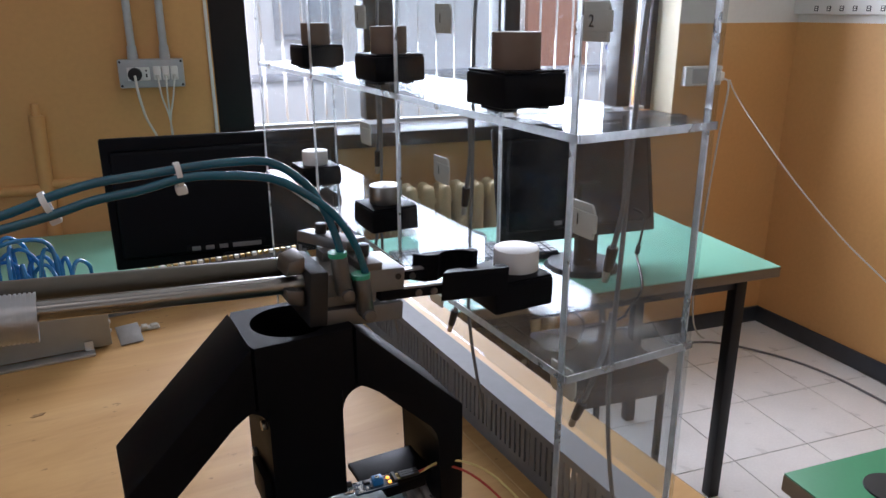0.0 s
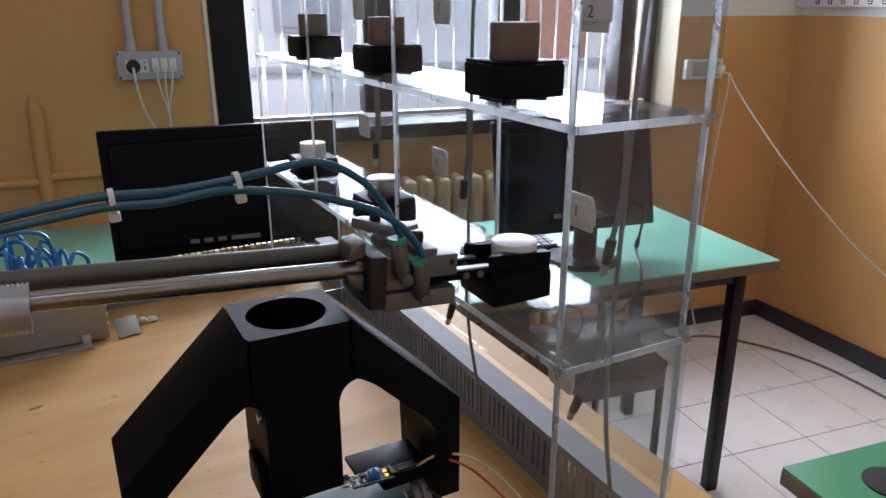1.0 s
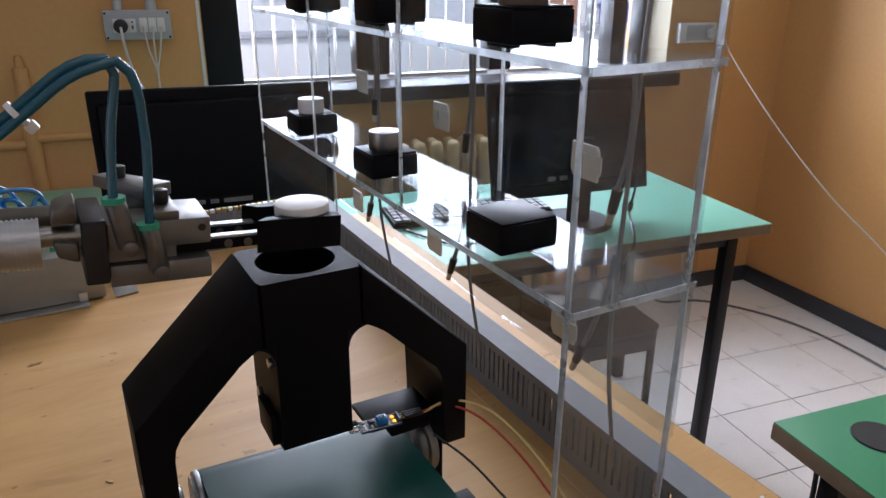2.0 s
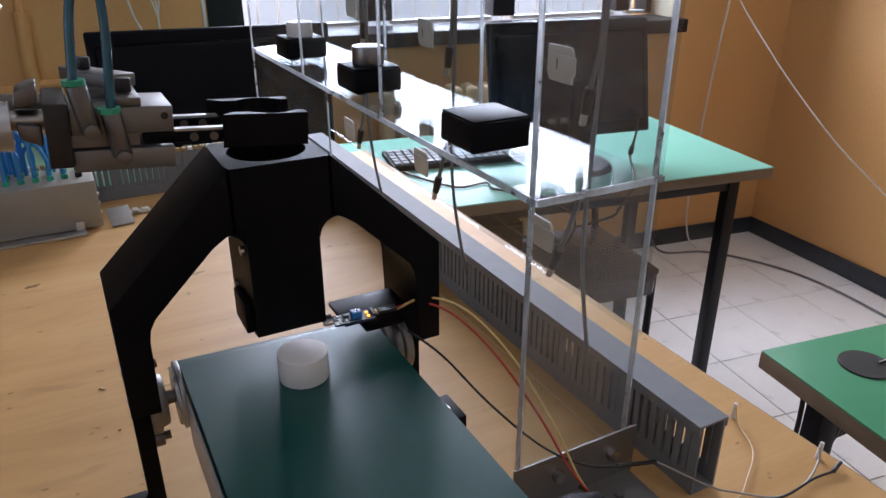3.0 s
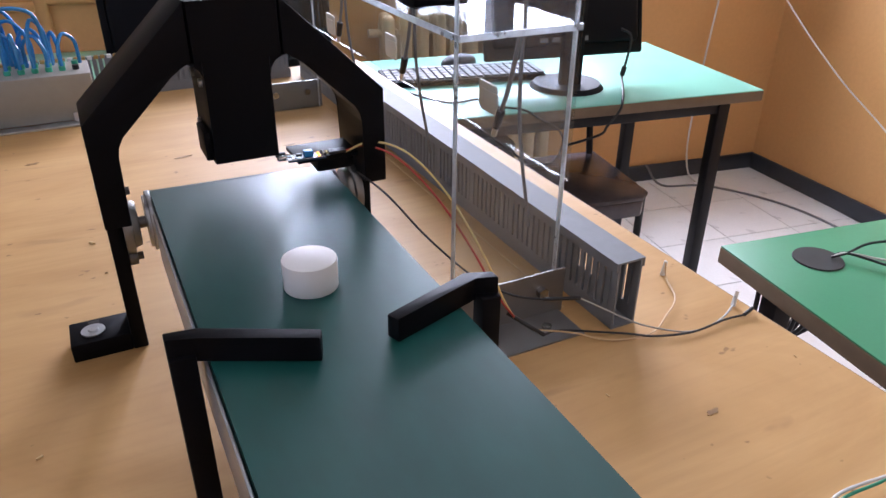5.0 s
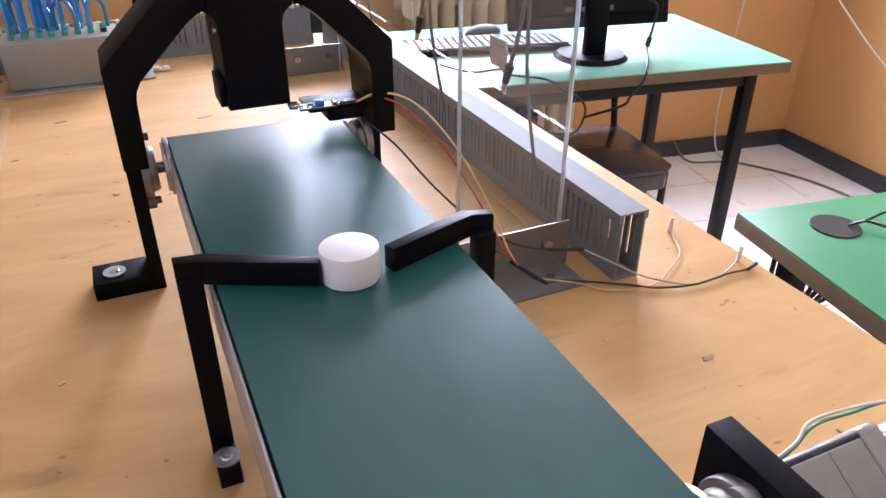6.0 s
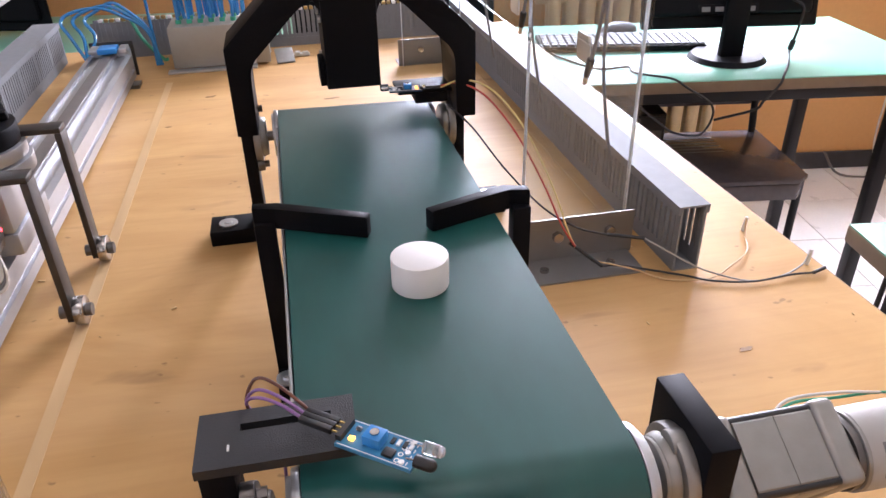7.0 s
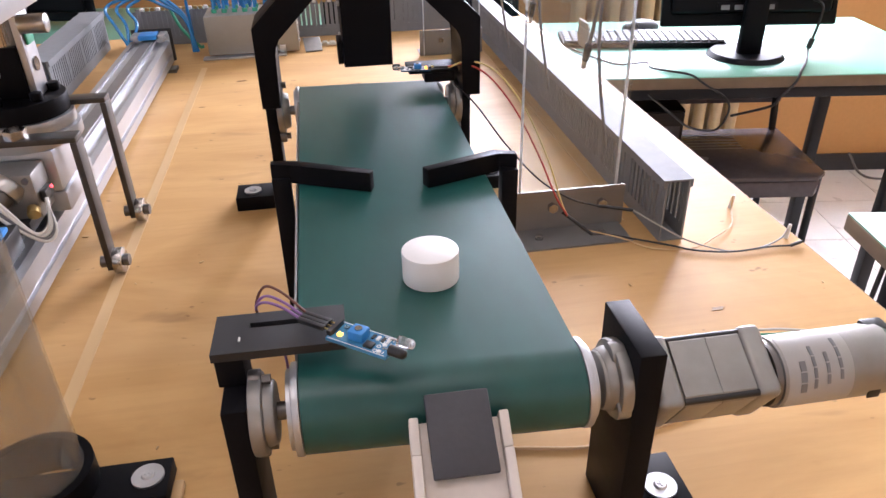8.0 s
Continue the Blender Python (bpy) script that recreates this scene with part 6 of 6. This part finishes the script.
def hose_line(out, inn, e, dy):
    k = max(0.0, min(1.0, e))
    bow = 0.012 * math.sin(math.pi * k)
    pts = []
    for i, (p, q) in enumerate(zip(out, inn)):
        f = i / (len(out) - 1)
        y = ARM_Y - 0.029 + dy * min(1.0, 4 * f) + 0.004 * f
        pts.append(Vector((q[0] + (p[0] - q[0]) * k, y, q[1] + (p[1] - q[1]) * k + bow * math.sin(math.pi * f))))
    fine = spline(pts, 10)
    res, need, acc, i, cur = [fine[0]], HOSE_STEP, 0.0, 1, fine[0]
    while len(res) < HOSE_N + 1 and i < len(fine):
        d = (fine[i] - cur).length
        if acc + d >= need:
            cur = cur + (fine[i] - cur) * ((need - acc) / d)
            res.append(cur)
            acc = 0.0
        else:
            acc += d
            cur = fine[i]
            i += 1
    while len(res) < HOSE_N + 1:
        res.append(res[-1] + (res[-1] - res[-2]))
    return res


def build_hoses():
    made = []
    base = pipe(nb(), [(0, 0, -0.0004), (0, 0, HOSE_STEP + 0.0004)], 0.0026, 12, 1)
    bmesh.ops.create_uvsphere(base, u_segments=12, v_segments=8, radius=0.0026)
    me = finish(base, "hose_piece", TEALHOSE, 60)
    for out, inn, dy in ((H_OUT, H_IN, 0.003), (G_OUT, G_IN, -0.002)):
        h = thing("gripper_hose", (0, 0, 0), "teal air hose arching from the gripper to the arm", "hose", "teal gripper hoses")
        pieces = []
        for k in range(HOSE_N):
            ob = new("hose_piece", me)
            ob.parent = h
            pieces.append(ob)
        made.append((out, inn, dy, pieces))
    ties = []
    for k in (15, 23):
        t = thing("cable_tie", (0, 0, 0), "white cable tie round the teal hoses", "cable tie", "cable ties")
        part("band", tube(nb(), (0, 0, -0.0015), (0, 0, 0.0015), 0.0070, 0.0058, 20), WHITEPL, t)
        part("head", bx(nb(), -0.0035, 0.0035, -0.0115, -0.0064, -0.003, 0.003, 0.001), WHITEPL, t)
        ties.append((k, t))
    return made, ties


build_room()
build_window()
build_radiator()
build_outside()
desk("computer_desk", -2.06, -0.99, -1.087, -0.49, GREEN, "mint green topped desk with black steel legs", "school desks")
desk("school_desk", -1.662, -0.75, -2.46, -1.811, GREEN2, "green topped school desk with beech edge", "school desks")
desk("wall_desk", -4.3, -2.16, -0.66, -0.12, GREEN, "mint green desk below the wall sockets", "school desks")
monitor((-2.362, -0.538), 0, 0.60, 0.345, 0.757, 0, "large black monitor seen from behind with port panel", False)
monitor((-1.490, -0.885), -1, 0.46, 0.298, 0.827, 13, "black monitor seen from behind, tilted on a round foot")
monitor((-3.70, -0.38), -6, 0.56, 0.33, 0.77, 0, "black monitor standing on the wall desk")
build_keyboard()
chair()
build_tower()
build_board()
slotted_duct(0.358, 0.3845, -0.021, 0.955, 0.070, "y", "long grey slotted cable duct along the board edge")
slotted_duct(-0.345, 0.340, 0.955, 0.985, 0.070, "x", "grey slotted cable duct across the far end of the board", False)
slotted_duct(-0.44, -0.40, 0.58, 0.95, 0.075, "y", "grey slotted cable duct beside the linear axis")
bracket(0.0270, "bent steel angle bracket screwed to the board")
bracket(0.750, "bent steel angle bracket at the far end of the rack", 1)
build_shelf()
for i, y in enumerate((0.147, 0.383, 0.612)):
    d = (None, (DISCSTEEL, 0.0165, 0.019, "steel disc on a black box", "metal_disc"), (DISCW, 0.0165, 0.018, "white disc on a black box", "plastic_disc"))[i]
    holder(0.2525, y, SH_Z, 0.052, 0.026, d, "black printed sensor box on the acrylic shelf")
    holder(0.2525, (0.143, 0.364, 0.582)[i], SH_ZT, 0.052, 0.026, (DISCB, 0.0175, 0.025, "brown disc on a black box", "brown_disc"), "black printed sensor box on the upper acrylic shelf")
XB = SH_X1 - 0.0005
for (y0, y1, z0, z1, num) in tuple((y - 0.0165, y + 0.0165, z - 0.0145, z + 0.0145, num) for y, z, num in ((0.151, 1.243, "1"), (0.148, 1.397, "2"), (0.390, 1.397, "1"), (0.395, 1.238, "1"), (0.614, 1.247, ""), (0.618, 1.397, "1"), (0.164, 1.089, ""), (0.410, 1.088, ""), (0.645, 1.073, ""))):
    tag(XB, y0, y1, z0, z1, num)
for y in (0.105, 0.330, 0.560):
    usb_lead([(XB - 0.006, y - 0.002, SH_ZT - 0.006), (XB - 0.012, y - 0.014, SH_ZT - 0.03), (XB - 0.010, y - 0.012, SH_ZT - 0.07), (XB - 0.008, y - 0.002, SH_Z + 0.048)])
    usb_lead([(XB - 0.006, y - 0.004, SH_Z - 0.006), (XB - 0.010, y - 0.002, SH_Z - 0.04), (XB - 0.008, y + 0.012, SH_Z - 0.075), (XB - 0.008, y + 0.022, SH_Z - 0.098)])
    cable("thin_lead", [(XB - 0.004, y - 0.026, 1.49), (XB - 0.012, y - 0.022, 1.40), (XB - 0.006, y - 0.010, 1.25), (XB - 0.010, y - 0.012, 1.10), (XB + 0.01, y - 0.010, B + 0.06)], 0.0019, CABLEG, "grey cable running down behind the shelf", "cables behind the shelf")
build_conveyor()
build_motor()
build_hopper()
build_sensors()
gate(-1, (0.0590, -0.1185), (-0.0030, -0.0870), (-0.0210, -0.0845), "black printed guide arm with a bolted foot plate")
gate(1, (0.0970, -0.1210), (0.1590, -0.0985), (0.1760, -0.1045), "black printed guide arm reaching over the belt edge")
build_chute()
build_axis()
build_carriage()
build_tube_magazine()
build_valve_island()
build_wall_fixtures()
build_loose_cables()
arm, gripper, fingers = build_arm()
hoses, ties = build_hoses()
disc = solo("workpiece_disc", cyl(nb(), (0, 0, 0), (0, 0, 0.0203), 0.0177, seg=56, bev=0.0007), DISCW, "white plastic disc carried to the belt", "disc", "round workpieces", at=(0, 0, 0))

# ---- floor tiles ----
def lay_tiles():
    floor = bpy.data.objects["floor"]
    s = 0.30
    bm = bx(nb(), -s / 2 + 0.0015, s / 2 - 0.0015, -s / 2 + 0.0015, s / 2 - 0.0015, -0.004, 0.0, 0.0012, 1)
    me = finish(bm, "tile", TILE)
    for i in range(18):
        for j in range(16):
            u, v = -0.273 + 0.15 + 0.0 - s * i, -0.60 + 0.15 + 0.3 - s * j
            if v > 0.1:
                continue
            t = new("tile", me)
            t.parent = floor
            t.matrix_basis = Matrix.Translation((u, v, 0.0))


lay_tiles()


# ---- movements ----
def reach(t):
    """How far the gripper is run out, in metres."""
    keys = ((0.0, 0.136), (0.1, 0.160), (0.2, 0.175), (0.3, FULL), (1.3, FULL), (1.5, 0.15), (1.8, 0.05), (2.05, 0.0), (8.0, 0.0))
    for (a, x), (b, y) in zip(keys, keys[1:]):
        if t <= b:
            return x + (y - x) * (t - a) / (b - a)
    return 0.0


def lift(t):
    keys = ((0.0, 0.0), (1.0, 0.0), (1.4, 0.004), (2.1, 0.004), (2.3, 0.0), (3.0, 0.0), (3.7, 0.004), (3.9, 0.009), (4.0, 0.022), (4.1, 0.040), (4.4, 0.07), (8.0, 0.07))
    for (a, x), (b, y) in zip(keys, keys[1:]):
        if t <= b:
            return x + (y - x) * (t - a) / (b - a)
    return 0.07


def grip(t):
    """Opening of each jaw, in metres."""
    keys = ((0.0, 0.006), (0.3, 0.006), (0.45, 0.0), (2.05, 0.0), (2.2, 0.006), (8.0, 0.006))
    for (a, x), (b, y) in zip(keys, keys[1:]):
        if t <= b:
            return x + (y - x) * (t - a) / (b - a)
    return 0.006


def motions():
    ts = [0.0, 0.1, 0.2, 0.3, 0.45, 0.8, 1.2, 1.3, 1.4, 1.5, 1.65, 1.8, 1.95, 2.05, 2.2, 2.3, 2.6, 3.0, 3.4, 3.7, 3.9, 4.0, 4.1, 4.4, 5.0, 6.0, 8.0]
    a0 = WM[arm][0].translation
    walk(arm, [(t, pose(a0.x, a0.y, a0.z + lift(t), 0, DROOP, 0)) for t in ts])
    walk(gripper, [(t, pose(reach(t), 0, 0)) for t in ts])
    for f, s in fingers:
        walk(f, [(t, pose(0, s * grip(t), 0)) for t in ts])
    for out, inn, dy, pieces in hoses:
        lines = [(t, hose_line(out, inn, reach(t) / FULL, dy), lift(t)) for t in ts]
        for k, ob in enumerate(pieces):
            walk(ob, [(t, Matrix.Translation(ln[k] + Vector((0, 0, z))) @ (ln[k + 1] - ln[k]).to_track_quat("Z", "Y").to_matrix().to_4x4()) for t, ln, z in lines])
    out, inn, dy, _ = hoses[0]
    for k, tie in ties:
        rows = []
        for t in ts:
            ln = hose_line(out, inn, reach(t) / FULL, dy)
            rows.append((t, Matrix.Translation(ln[k] + Vector((0, 0, lift(t) - 0.003))) @ (ln[k + 1] - ln[k]).to_track_quat("Z", "Y").to_matrix().to_4x4()))
        walk(tie, rows)
    # the disc: on its box, gripped, carried, dropped through the tube, taken along by the belt
    y0 = 0.147
    rows = [(0.0, pose(0.2605, y0, 1.2095)), (0.3, pose(0.2605, y0, 1.2095)), (0.45, pose(0.2605, y0, 1.2095)), (1.2, pose(0.2605, y0, 1.2095)), (1.3, pose(0.2605, y0, 1.211))]
    rows += [(t, pose(0.0805 + reach(t), y0, 1.2095 + lift(t) + 0.012 * (1 - reach(t) / FULL))) for t in (1.4, 1.5, 1.65, 1.8, 1.95, 2.05)]
    rows += [(2.2, pose(0.0765, y0 - 0.001, 1.195)), (2.3, pose(0.0755, 0.1455, 1.135)), (2.4, pose(0.0755, 0.1435, 1.0524)), (2.7, pose(0.0760, 0.1210, 1.0524)),
             (3.0, pose(0.0765, 0.098, 1.0524)), (3.5, pose(0.0755, 0.0655, 1.0524)), (4.0, pose(0.0750, 0.029, 1.0524)), (4.5, pose(0.0748, -0.008, 1.0524)),
             (5.2, pose(0.0747, -0.062, 1.0524)), (6.0, pose(0.0750, -0.1225, 1.0524)), (6.5, pose(0.0775, -0.157, 1.0524)), (7.0, pose(0.0798, -0.1915, 1.0524)), (7.5, pose(0.0812, -0.2245, 1.0524)), (8.0, pose(0.0825, -0.2575, 1.0524))]
    walk(disc, rows)


motions()
